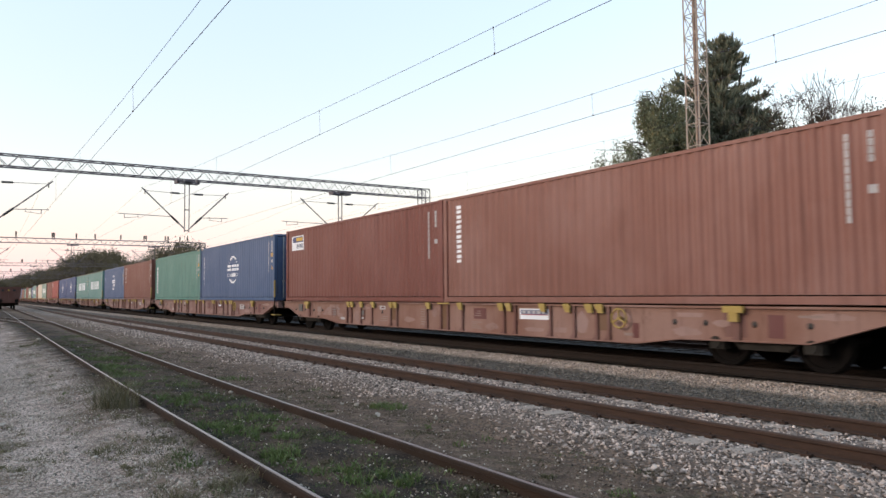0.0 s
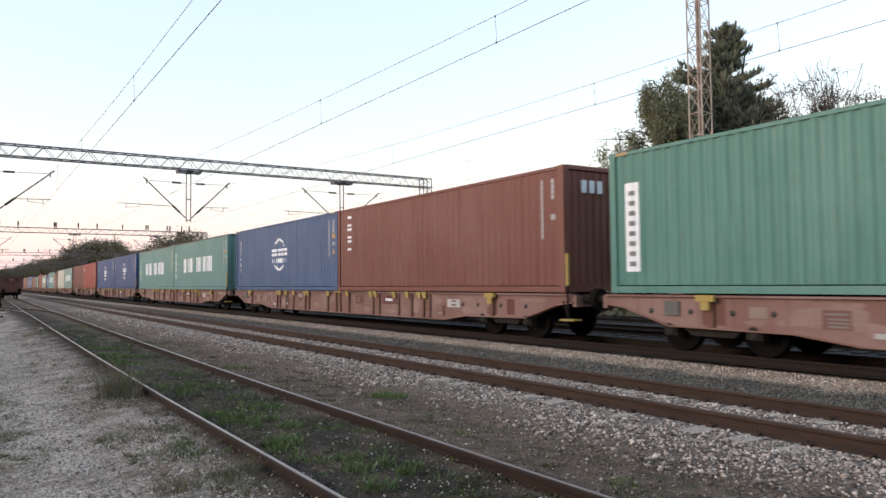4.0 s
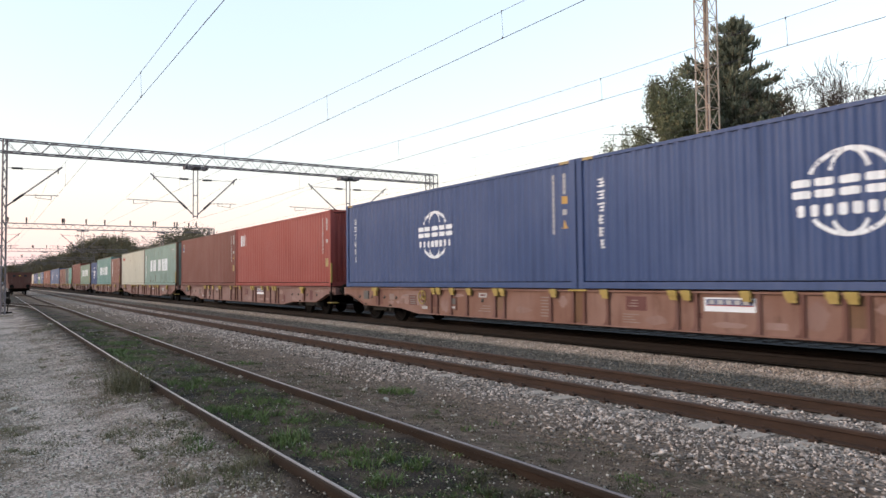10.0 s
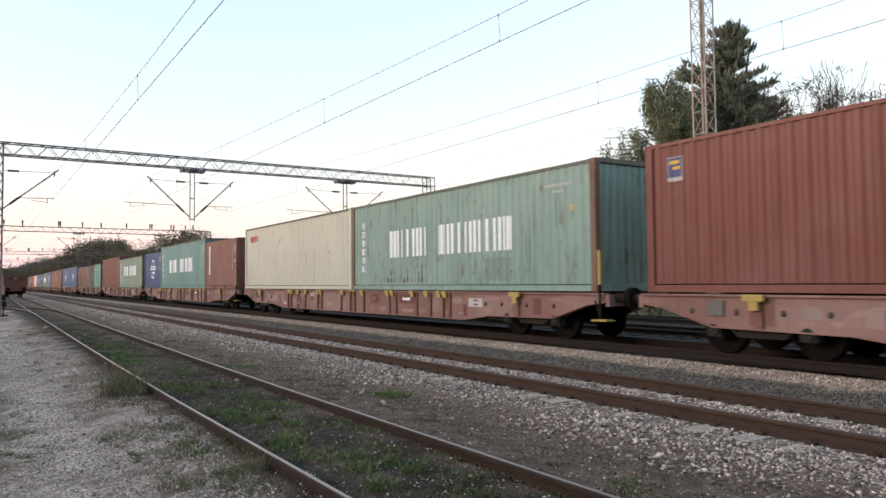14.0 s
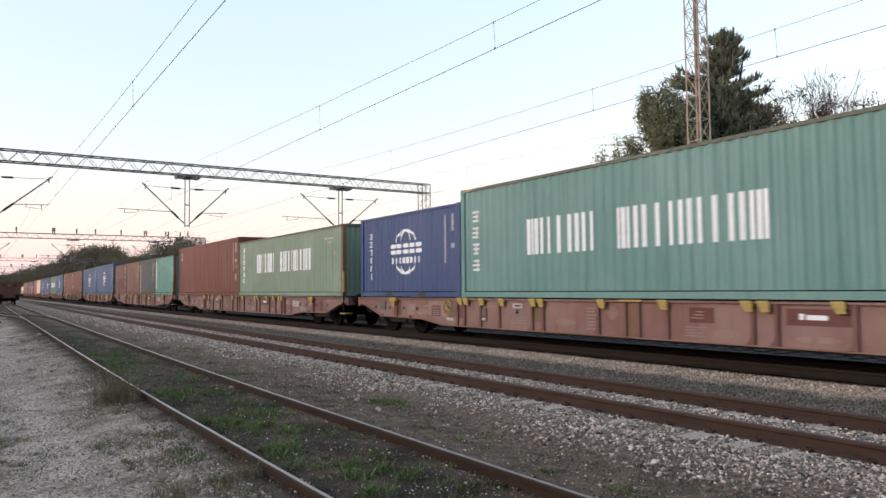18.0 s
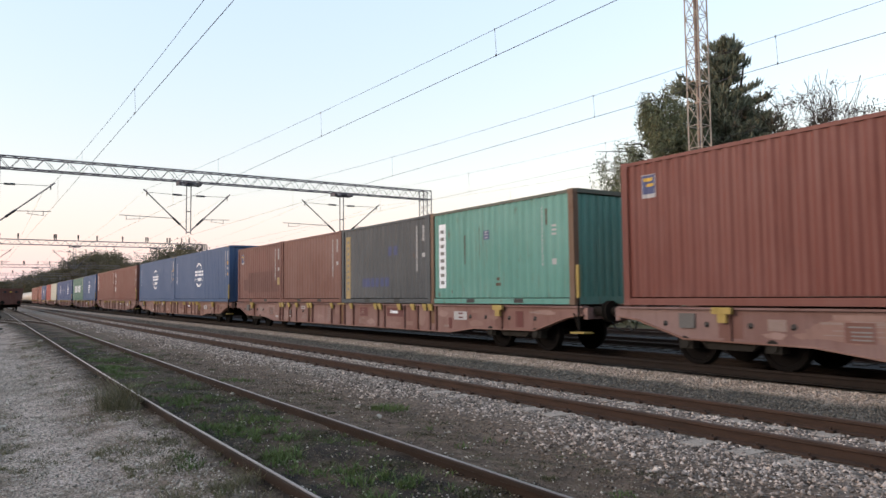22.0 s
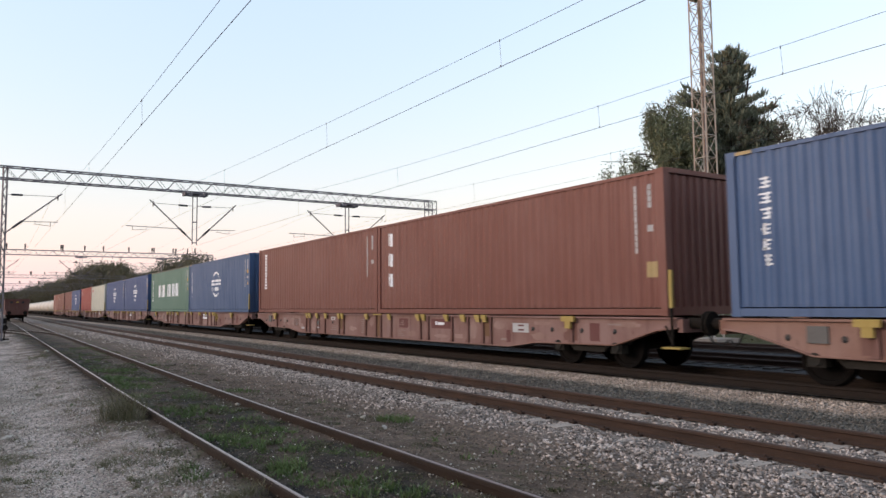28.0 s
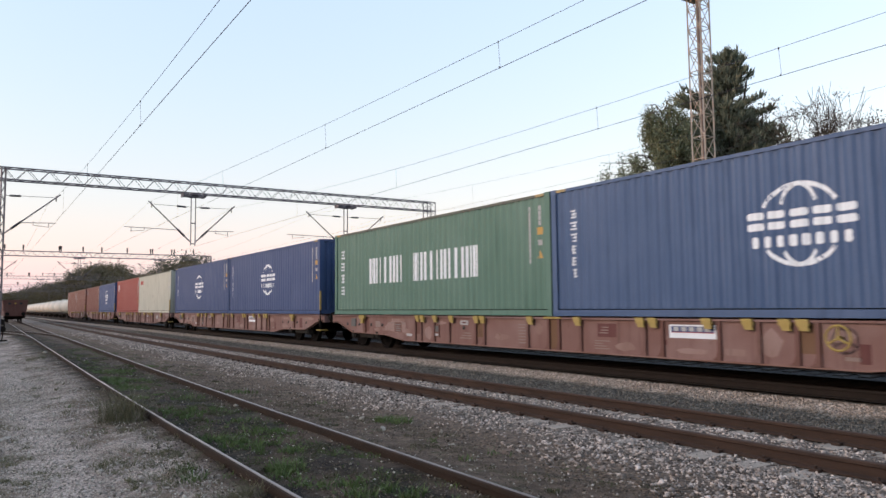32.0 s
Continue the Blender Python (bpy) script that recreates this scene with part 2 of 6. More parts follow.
class Shape:
    """Collects vertices and faces for one mesh."""

    def __init__(self):
        self.v, self.f = [], []

    def add(self, verts, faces):
        k = len(self.v)
        self.v += [tuple(p) for p in verts]
        self.f += [tuple(i + k for i in f) for f in faces]
        return self

    def box(self, x0, x1, y0, y1, z0, z1, m=None):
        p = [(x, y, z) for z in (z0, z1) for x, y in ((x0, y0), (x1, y0), (x1, y1), (x0, y1))]
        if m is not None:
            p = [m @ Vector(q) for q in p]
        return self.add(p, [(3, 2, 1, 0), (4, 5, 6, 7), (0, 1, 5, 4), (1, 2, 6, 5), (2, 3, 7, 6), (3, 0, 4, 7)])

    def rod(self, a, b, r, n=6, r2=None):
        a, b = Vector(a), Vector(b)
        q = (b - a).to_track_quat("Z", "Y").to_matrix()
        r2 = r if r2 is None else r2
        ring = [q @ Vector((math.cos(2 * math.pi * i / n), math.sin(2 * math.pi * i / n), 0)) for i in range(n)]
        p = [a + c * r for c in ring] + [b + c * r2 for c in ring]
        return self.add(p, [(i, (i + 1) % n, n + (i + 1) % n, n + i) for i in range(n)] + [tuple(range(n - 1, -1, -1)), tuple(range(n, 2 * n))])

    def bar(self, a, b, w, h=None):
        """A square bar from a to b."""
        return self.rod(a, b, w * 0.707, 4)

    def prism(self, outline, axis, lo, hi):
        """An outline of (a, b) pairs pushed along an axis: 'x' (outline y, z), 'y' (outline x, z) or 'z' (outline x, y)."""
        n = len(outline)
        put = {"x": lambda a, b, c: (c, a, b), "y": lambda a, b, c: (a, c, b), "z": lambda a, b, c: (a, b, c)}[axis]
        p = [put(a, b, lo) for a, b in outline] + [put(a, b, hi) for a, b in outline]
        return self.add(p, [(i, (i + 1) % n, n + (i + 1) % n, n + i) for i in range(n)] + [tuple(range(n - 1, -1, -1)), tuple(range(n, 2 * n))])

    def lathe(self, profile, axis_a, axis_b, n=20):
        """A profile of (distance along, radius) turned about the line from a to b."""
        a, d = Vector(axis_a), (Vector(axis_b) - Vector(axis_a)).normalized()
        q = d.to_track_quat("Z", "Y").to_matrix()
        p = [a + d * s + q @ Vector((r * math.cos(2 * math.pi * i / n), r * math.sin(2 * math.pi * i / n), 0)) for s, r in profile for i in range(n)]
        m = len(profile)
        f = [(k * n + i, k * n + (i + 1) % n, (k + 1) * n + (i + 1) % n, (k + 1) * n + i) for k in range(m - 1) for i in range(n)]
        return self.add(p, f + [tuple(range(n - 1, -1, -1)), tuple(range((m - 1) * n, m * n))])

    def mesh(self, name, mat, smooth=False):
        me = bpy.data.meshes.new(name)
        me.from_pydata(self.v, [], self.f)
        me.materials.append(mat)
        bm = bmesh.new()
        bm.from_mesh(me)
        bmesh.ops.recalc_face_normals(bm, faces=bm.faces)
        if smooth:
            for fc in bm.faces:
                fc.smooth = True
        bm.to_mesh(me)
        bm.free()
        return me


def part(name, shape, mat, parent, label="", smooth=False):
    """One mesh object under a thing or a part; shape may be a ready mesh."""
    me = shape if isinstance(shape, bpy.types.Mesh) else shape.mesh(name, mat, smooth)
    ob = new(name, me)
    ob.parent = parent
    if label:
        ob["label"] = label
    return ob


def thing(name, label, category, m=None, group="", kind="", data=None):
    ob = new(name, data)
    if m is not None:
        ob.matrix_basis = m
    return tagged(ob, label, category, group, kind)


def raw_mesh(name, verts, faces, mat, smooth=False):
    """A mesh from numpy arrays of vertices and equal-sized faces."""
    me = bpy.data.meshes.new(name)
    k = faces.shape[1]
    me.vertices.add(len(verts))
    me.vertices.foreach_set("co", np.asarray(verts, dtype=np.float32).ravel())
    me.loops.add(faces.size)
    me.loops.foreach_set("vertex_index", np.asarray(faces, dtype=np.int32).ravel())
    me.polygons.add(len(faces))
    me.polygons.foreach_set("loop_start", np.arange(0, faces.size, k, dtype=np.int32))
    me.polygons.foreach_set("loop_total", np.full(len(faces), k, dtype=np.int32))
    me.materials.append(mat)
    me.update(calc_edges=True)
    if smooth:
        me.polygons.foreach_set("use_smooth", np.ones(len(faces), dtype=bool))
    return me


# ---- plan: four running lines beyond the near siding ----
NEAR, MID, MAIN, FOURTH, FIFTH = 2.97, 8.14, 12.68, 17.9, 22.6
RAIL_TOP = {NEAR: 0.21, MID: 0.14, MAIN: 0.29, FOURTH: 0.20, FIFTH: 0.20}

FRESH_SPOTS = [(2.7, 8.6, 0.12, 0.14, 84), (2.64, 6.88, 0.2, 0.16, 196), (2.9, 5.95, 0.13, 0.12, 98), (2.67, 4.98, 0.15, 0.14, 125), (3.61, 6.99, 0.14, 0.08, 70),
               (4.39, 14.0, 0.35, 0.1, 168), (3.25, 13.3, 0.3, 0.12, 154), (5.25, 9.42, 0.3, 0.12, 364), (2.99, 20.4, 0.5, 0.12, 224), (3.86, 32.2, 0.7, 0.14, 224),
               (1.81, 7.18, 0.14, 0.1, 84), (4.46, 4.15, 0.14, 0.05, 70), (3.29, 10.2, 0.2, 0.1, 98), (3.01, 7.71, 0.16, 0.1, 182), (2.79, 5.58, 0.14, 0.12, 125),
               (1.86, 7.6, 0.1, 0.08, 84), (2.7, 15.5, 0.35, 0.07, 364), (2.9, 17.5, 0.4, 0.07, 420), (3.1, 20.0, 0.5, 0.08, 448), (4.1, 21.8, 0.4, 0.09, 280)]
DRY_SPOTS = [(1.7, 11.6, 0.19, 0.64, 76), (1.86, 11.5, 0.19, 0.82, 90), (2.0, 11.3, 0.17, 0.66, 64), (1.58, 6.26, 0.24, 0.14, 182), (1.88, 6.24, 0.22, 0.19, 196),
             (1.27, 8.65, 0.22, 0.1, 140), (1.73, 7.52, 0.22, 0.1, 140), (0.51, 12.2, 0.4, 0.06, 154), (2.6, 30, 0.6, 0.15, 168), (0.35, 9.6, 0.35, 0.06, 237),
             (0.7, 8.6, 0.25, 0.06, 182), (0.45, 8.2, 0.25, 0.05, 182), (1.5, 8.0, 0.3, 0.05, 125), (1.85, 8.4, 0.2, 0.08, 125), (0.18, 8.6, 0.3, 0.06, 503),
             (0.4, 10.6, 0.3, 0.05, 336), (1.39, 7.57, 0.16, 0.07, 210), (1.84, 5.65, 0.2, 0.1, 98), (1.71, 27.9, 0.5, 0.12, 224), (1.29, 17.6, 0.4, 0.07, 224)]


def near_x(y):
    """Centre line of the near siding, which leans slowly towards the main lines."""
    return float(np.interp(y, [-20, 6, 10, 15, 20, 30, 44, 53, 75, 150], [2.95, 2.95, 2.955, 3.005, 3.08, 3.25, 3.475, 3.625, 3.97, 5.15]))


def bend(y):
    """How far the running lines are swung off the straight in the distance, standing in for lens bowing."""
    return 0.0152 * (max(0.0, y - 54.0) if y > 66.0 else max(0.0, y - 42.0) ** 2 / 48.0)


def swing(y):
    """The heading of the running lines at y under that added swing, in degrees."""
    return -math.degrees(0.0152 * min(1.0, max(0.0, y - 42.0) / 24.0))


def bed_z(x):
    """Height of the ground and ballast across the tracks."""
    return float(np.interp(x, [-6, 1.2, 2.2, 3.75, 4.6, 5.6, 6.5, 9.6, 10.3, 11.4, 12.7, 14.2, 15.2, 17.9, 22.6, 24.5, 26.5],
                           [-0.02, 0.02, 0.125, 0.115, 0.06, 0.0, -0.035, -0.045, 0.0, 0.075, 0.06, 0.06, -0.02, 0.02, 0.02, -0.02, 0.0]))


# ---- ground: one sheet to the horizon ----
def ground_material():
    m, n, l, p = nodes_of("yard_ground")
    pos = n.new("ShaderNodeNewGeometry").outputs["Position"]
    sep = n.new("ShaderNodeSeparateXYZ")
    l.new(pos, sep.inputs[0])
    wob = noise_tex(n, l, pos, 0.9, 4)
    fine, mid, big, grit = noise_tex(n, l, pos, 30, 5, 0.7), noise_tex(n, l, pos, 4.0, 5), noise_tex(n, l, pos, 0.5, 4), noise_tex(n, l, pos, 120, 2)
    edge = n.new("ShaderNodeMath")
    edge.operation = "MULTIPLY_ADD"
    l.new(wob, edge.inputs[0])
    edge.inputs[1].default_value = 1.6
    l.new(sep.outputs["X"], edge.inputs[2])
    speck = n.new("ShaderNodeTexVoronoi")
    speck.inputs["Scale"].default_value = 52
    l.new(pos, speck.inputs["Vector"])
    gravel = mixc(n, l, ramp(n, l, speck.outputs["Color"], 0.2, 0.8, (0, 0, 0), (1, 1, 1)), (0.185, 0.166, 0.150), (0.70, 0.635, 0.58))
    gravel = mixc(n, l, ramp(n, l, noise_tex(n, l, pos, 2.0, 6, 0.7), 0.52, 0.64, (0, 0, 0), (0.5,) * 3), gravel, (0.17, 0.152, 0.122))
    gravel = mixc(n, l, ramp(n, l, big, 0.52, 0.66, (0, 0, 0), (0.55,) * 3), gravel, (0.12, 0.112, 0.080))
    weedy = noise_tex(n, l, pos, 0.8, 6, 0.7)
    gravel = mixc(n, l, ramp(n, l, weedy, 0.54, 0.64, (0, 0, 0), (0.7,) * 3), gravel, mixc(n, l, fine, (0.055, 0.052, 0.030), (0.19, 0.165, 0.115)))
    soil = mixc(n, l, ramp(n, l, mid, 0.35, 0.65, (0, 0, 0), (1, 1, 1)), (0.010, 0.008, 0.006), (0.046, 0.034, 0.025))
    soil = mixc(n, l, ramp(n, l, fine, 0.55, 0.7, (0, 0, 0), (0.5,) * 3), soil, (0.090, 0.078, 0.066))
    moss = noise_tex(n, l, pos, 2.2, 6, 0.7)
    soil = mixc(n, l, ramp(n, l, moss, 0.54, 0.63, (0, 0, 0), (0.8,) * 3), soil, (0.040, 0.047, 0.018))
    litter = noise_tex(n, l, scaled(n, l, pos, (1.0, 0.35, 1.0)), 14, 6, 0.75)
    soil = mixc(n, l, ramp(n, l, litter, 0.56, 0.66, (0, 0, 0), (0.7,) * 3), soil, (0.105, 0.078, 0.056))
    patch = noise_tex(n, l, scaled(n, l, pos, (1.0, 0.5, 1.0)), 1.3, 6, 0.65)
    soil = mixc(n, l, ramp(n, l, patch, 0.48, 0.58, (0, 0, 0), (0.8,) * 3), soil, mixc(n, l, fine, (0.050, 0.037, 0.027), (0.135, 0.100, 0.072)))
    soil = mixc(n, l, ramp(n, l, patch, 0.34, 0.43, (0.7,) * 3, (0, 0, 0)), soil, mixc(n, l, fine, (0.008, 0.008, 0.005), (0.040, 0.052, 0.016)))
    dry = mixc(n, l, ramp(n, l, mid, 0.35, 0.7, (0, 0, 0), (1, 1, 1)), (0.080, 0.061, 0.047), (0.212, 0.165, 0.128))
    dry = mixc(n, l, ramp(n, l, moss, 0.54, 0.66, (0, 0, 0), (0.7,) * 3), dry, (0.052, 0.060, 0.024))
    dry = mixc(n, l, ramp(n, l, litter, 0.55, 0.68, (0, 0, 0), (0.8,) * 3), dry, (0.32, 0.27, 0.205))
    c = mixc(n, l, ramp_x(n, l, edge.outputs[0], 1.75, 2.35), gravel, mixc(n, l, ramp(n, l, weedy, 0.40, 0.54, (0, 0, 0), (0.9,) * 3), gravel, dry))
    verge = mixc(n, l, fine, (0.045, 0.043, 0.024), (0.19, 0.155, 0.108))
    on_verge = mixc(n, l, ramp(n, l, weedy, 0.38, 0.55, (0, 0, 0), (0.95,) * 3), (0, 0, 0), ramp_x(n, l, edge.outputs[0], 1.45, 1.0))
    c = mixc(n, l, on_verge, c, verge)
    c = mixc(n, l, ramp_x(n, l, edge.outputs[0], 2.45, 3.1), c, soil)
    c = mixc(n, l, ramp_x(n, l, edge.outputs[0], 4.2, 4.9), c, dry)
    far = mixc(n, l, ramp(n, l, big, 0.4, 0.7, (0, 0, 0), (1, 1, 1)), (0.07, 0.09, 0.035), (0.13, 0.12, 0.07))
    c = mixc(n, l, ramp_x(n, l, sep.outputs["X"], 27.0, 28.0), c, far)
    c = mixc(n, l, 0.6, c, ramp(n, l, grit, 0.3, 0.7, (0.4,) * 3, (1, 1, 1)), "MULTIPLY")
    c = mixc(n, l, 1.0, c, (1.03, 0.915, 0.85), "MULTIPLY")
    l.new(c, p.inputs["Base Color"])
    p.inputs["Roughness"].default_value = 0.95
    p.inputs["Specular IOR Level"].default_value = 0.25
    bump(n, l, p, mixc(n, l, 0.5, fine, speck.outputs["Distance"]), 0.7, 0.04)
    return m


def ramp_x(n, l, value, lo, hi):
    r = n.new("ShaderNodeMapRange")
    r.inputs["From Min"].default_value, r.inputs["From Max"].default_value = lo, hi
    l.new(value, r.inputs["Value"])
    return r.outputs[0]


def build_ground():
    xs = np.concatenate([[-1800, -600, -200, -80, -30, -14], np.arange(-8, 5.3, 0.16), np.arange(5.3, 27, 0.4), [28, 32, 40, 60, 120, 300, 800, 1800]])
    ys = np.concatenate([[-1800, -500, -150, -60, -25, -10], np.arange(-4, 22, 0.22), np.arange(22, 60, 1.0), np.arange(60, 260, 10), [300, 400, 600, 1000, 1900, 3200]])
    rng = np.random.RandomState(3)
    X, Y = np.meshgrid(xs, ys)
    Z = np.vectorize(bed_z)(X) - 0.012
    near = (X > -9) & (X < 6) & (Y > -5) & (Y < 40)
    lumps = 0.018 * np.sin(X * 2.3 + 1.7 * np.sin(Y * 0.9)) * np.sin(Y * 1.6 + X) + rng.uniform(-0.010, 0.010, X.shape)
    Z = np.where(near, Z + lumps - 0.01, Z)
    Z = np.where(X > 5.0, Z - 0.05, Z)
    n, k = X.shape
    i = np.arange(n * k).reshape(n, k)
    faces = np.stack([i[:-1, :-1], i[:-1, 1:], i[1:, 1:], i[1:, :-1]], -1).reshape(-1, 4)
    me = raw_mesh("ground", np.stack([X, Y, Z], -1).reshape(-1, 3), faces, ground_material(), True)
    thing("ground", "gravel and weedy soil of a railway yard", "ground", kind="structure", data=me)


build_ground()


def build_shade_wall():
    """An added wall, never in view behind the camera, that blocks low sunlight."""
    wall = thing("wall_west", "unseen plain wall added to keep low sunlight off the train's lower sides", "wall", kind="structure")
    part("wall_body", Shape().box(-31.0, -30.6, -90, 170, -0.3, 8.0), surface("dull_render", (0.24, 0.21, 0.18), (0.17, 0.15, 0.13), 0.9, 0, 0.6, 12, 0.6, 0.3), wall)
    part("coping", Shape().box(-31.15, -30.5, -90, 170, 8.0, 8.15), CONCRETE, wall)


build_shade_wall()


# ---- ballast ----
def ballast_material(name, flat):
    """Crushed stone: beige by the main line, grey by the middle line; soot and painted train shade under the wagons."""
    m, n, l, p = nodes_of(name)
    g = n.new("ShaderNodeNewGeometry")
    pos = g.outputs["Position"]
    sep = n.new("ShaderNodeSeparateXYZ")
    l.new(pos, sep.inputs[0])
    wob = noise_tex(n, l, pos, 1.3, 4)
    edge = n.new("ShaderNodeMath")
    edge.operation = "MULTIPLY_ADD"
    l.new(wob, edge.inputs[0])
    edge.inputs[1].default_value = 0.7
    l.new(sep.outputs["X"], edge.inputs[2])
    if flat:
        v = n.new("ShaderNodeTexVoronoi")
        v.inputs["Scale"].default_value = 17
        l.new(pos, v.inputs["Vector"])
        pick = n.new("ShaderNodeSeparateColor")
        l.new(v.outputs["Color"], pick.inputs[0])
        rnd = pick.outputs[0]
    else:
        rnd = g.outputs["Random Per Island"]
    grey = ramp(n, l, rnd, 0.0, 1.0, (0.120, 0.104, 0.088), (0.42, 0.385, 0.34)) if flat else ramp(n, l, rnd, 0.1, 1.0, (0.085, 0.078, 0.072), (0.72, 0.665, 0.61))
    pale = ramp(n, l, rnd, 0.0, 1.0, (0.29, 0.26, 0.22), (0.64, 0.575, 0.50))
    green = ramp(n, l, rnd, 0.0, 1.0, (0.065, 0.070, 0.063), (0.22, 0.22, 0.20))
    # Strip below the wagons, their shade coloured in with the soot.
    soot_and_shade = ramp(n, l, rnd, 0.0, 1.0, (0.018, 0.015, 0.013), (0.045, 0.037, 0.031))
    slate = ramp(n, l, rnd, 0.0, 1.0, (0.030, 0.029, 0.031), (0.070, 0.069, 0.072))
    c = mixc(n, l, ramp_x(n, l, edge.outputs[0], 9.15, 9.5), grey, green)
    c = mixc(n, l, ramp_x(n, l, edge.outputs[0], 10.95, 11.35), c, pale)
    c = mixc(n, l, ramp_x(n, l, edge.outputs[0], 12.2, 12.45), c, soot_and_shade)
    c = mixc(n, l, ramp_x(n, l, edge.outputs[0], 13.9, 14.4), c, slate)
    if flat:
        dirt = mixc(n, l, noise_tex(n, l, pos, 5.0, 6, 0.75), (0.098, 0.076, 0.058), (0.31, 0.245, 0.19))
        c = mixc(n, l, ramp_x(n, l, edge.outputs[0], 6.35, 7.15), dirt, c)
        # Shade in the gaps between stones, painted in towards the cell edges.
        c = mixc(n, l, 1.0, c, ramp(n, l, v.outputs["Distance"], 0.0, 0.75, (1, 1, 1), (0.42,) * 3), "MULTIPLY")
        bump(n, l, p, v.outputs["Distance"], 1.0, 0.05)
    else:
        dull = mixc(n, l, 1.0, c, (0.68, 0.655, 0.63), "MULTIPLY")
        c = mixc(n, l, ramp(n, l, noise_tex(n, l, pos, 2.4, 5, 0.65), 0.44, 0.58, (0.9,) * 3, (0, 0, 0)), c, dull)
        c = mixc(n, l, 0.3, c, ramp(n, l, noise_tex(n, l, pos, 60, 3), 0.3, 0.7, (0.5,) * 3, (1, 1, 1)), "MULTIPLY")
    c = mixc(n, l, 1.0, c, (1.12, 1.01, 0.95), "MULTIPLY")
    l.new(c, p.inputs["Base Color"])
    p.inputs["Roughness"].default_value = 0.92
    p.inputs["Specular IOR Level"].default_value = 0.3
    return m


def build_ballast():
    xs = np.array([4.9, 5.3, 5.7, 6.2, 6.6, 7.4, 8.2, 9.0, 9.6, 10.0, 10.4, 10.9, 11.4, 12, 12.7, 13.5, 14.2, 15, 16, 18, 20, 22.6, 24.5, 26.3, 26.6])
    ys = np.concatenate([np.arange(-12, 30, 0.5), np.arange(30, 120, 4), np.arange(120, 700, 40), [900, 1500]])
    X, Y = np.meshgrid(xs, ys)
    Z = np.vectorize(bed_z)(X)
    Z[:, 0], Z[:, 1], Z[:, -1] = -0.10, -0.05, -0.10
    X[:, :3] += 0.25 * np.sin(Y[:, :3] * 0.9) + 0.15 * np.sin(Y[:, :3] * 2.7)
    n, k = X.shape
    i = np.arange(n * k).reshape(n, k)
    faces = np.stack([i[:-1, :-1], i[:-1, 1:], i[1:, 1:], i[1:, :-1]], -1).reshape(-1, 4)
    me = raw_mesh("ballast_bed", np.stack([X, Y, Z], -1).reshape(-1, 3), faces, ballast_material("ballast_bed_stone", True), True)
    thing("ballast_bed", "crushed grey and beige stone bed under the running lines", "ballast", kind="structure", data=me)


def stones(name, label, xyz, size, mat, seed):
    """Many loose angular stones as one mesh."""
    rng = np.random.RandomState(seed)
    n = len(xyz)
    base = np.array([(1, 0, 0), (-1, 0, 0), (0, 1, 0), (0, -1, 0), (0, 0, 1), (0, 0, -1)], float)
    tris = np.array([(0, 2, 4), (2, 1, 4), (1, 3, 4), (3, 0, 4), (2, 0, 5), (1, 2, 5), (3, 1, 5), (0, 3, 5)])
    v = base[None] * rng.uniform(0.7, 1.3, (n, 6, 1)) * rng.uniform(0.6, 1.35, (n, 1, 3)) + rng.uniform(-0.42, 0.42, (n, 6, 3))
    a, b = rng.uniform(0, 6.28, n), rng.uniform(-0.7, 0.7, n)
    ca, sa, cb, sb = np.cos(a), np.sin(a), np.cos(b), np.sin(b)
    x, y, z = v[..., 0], v[..., 1], v[..., 2] * 0.7
    y, z = cb[:, None] * y - sb[:, None] * z, sb[:, None] * y + cb[:, None] * z
    x, y = ca[:, None] * x - sa[:, None] * y, sa[:, None] * x + ca[:, None] * y
    v = np.stack([x, y, z], -1) * size[:, None, None] + xyz[:, None, :]
    f = (tris[None] + 6 * np.arange(n)[:, None, None]).reshape(-1, 3)
    thing(name, label, "stones", kind="stuff", data=raw_mesh(name, v.reshape(-1, 3), f, mat))


def gravel_grain(name, dark, light):
    m, n, l, p = nodes_of(name)
    l.new(ramp(n, l, n.new("ShaderNodeNewGeometry").outputs["Random Per Island"], 0.0, 1.0, dark, light), p.inputs["Base Color"])
    p.inputs["Roughness"].default_value = 0.9
    return m


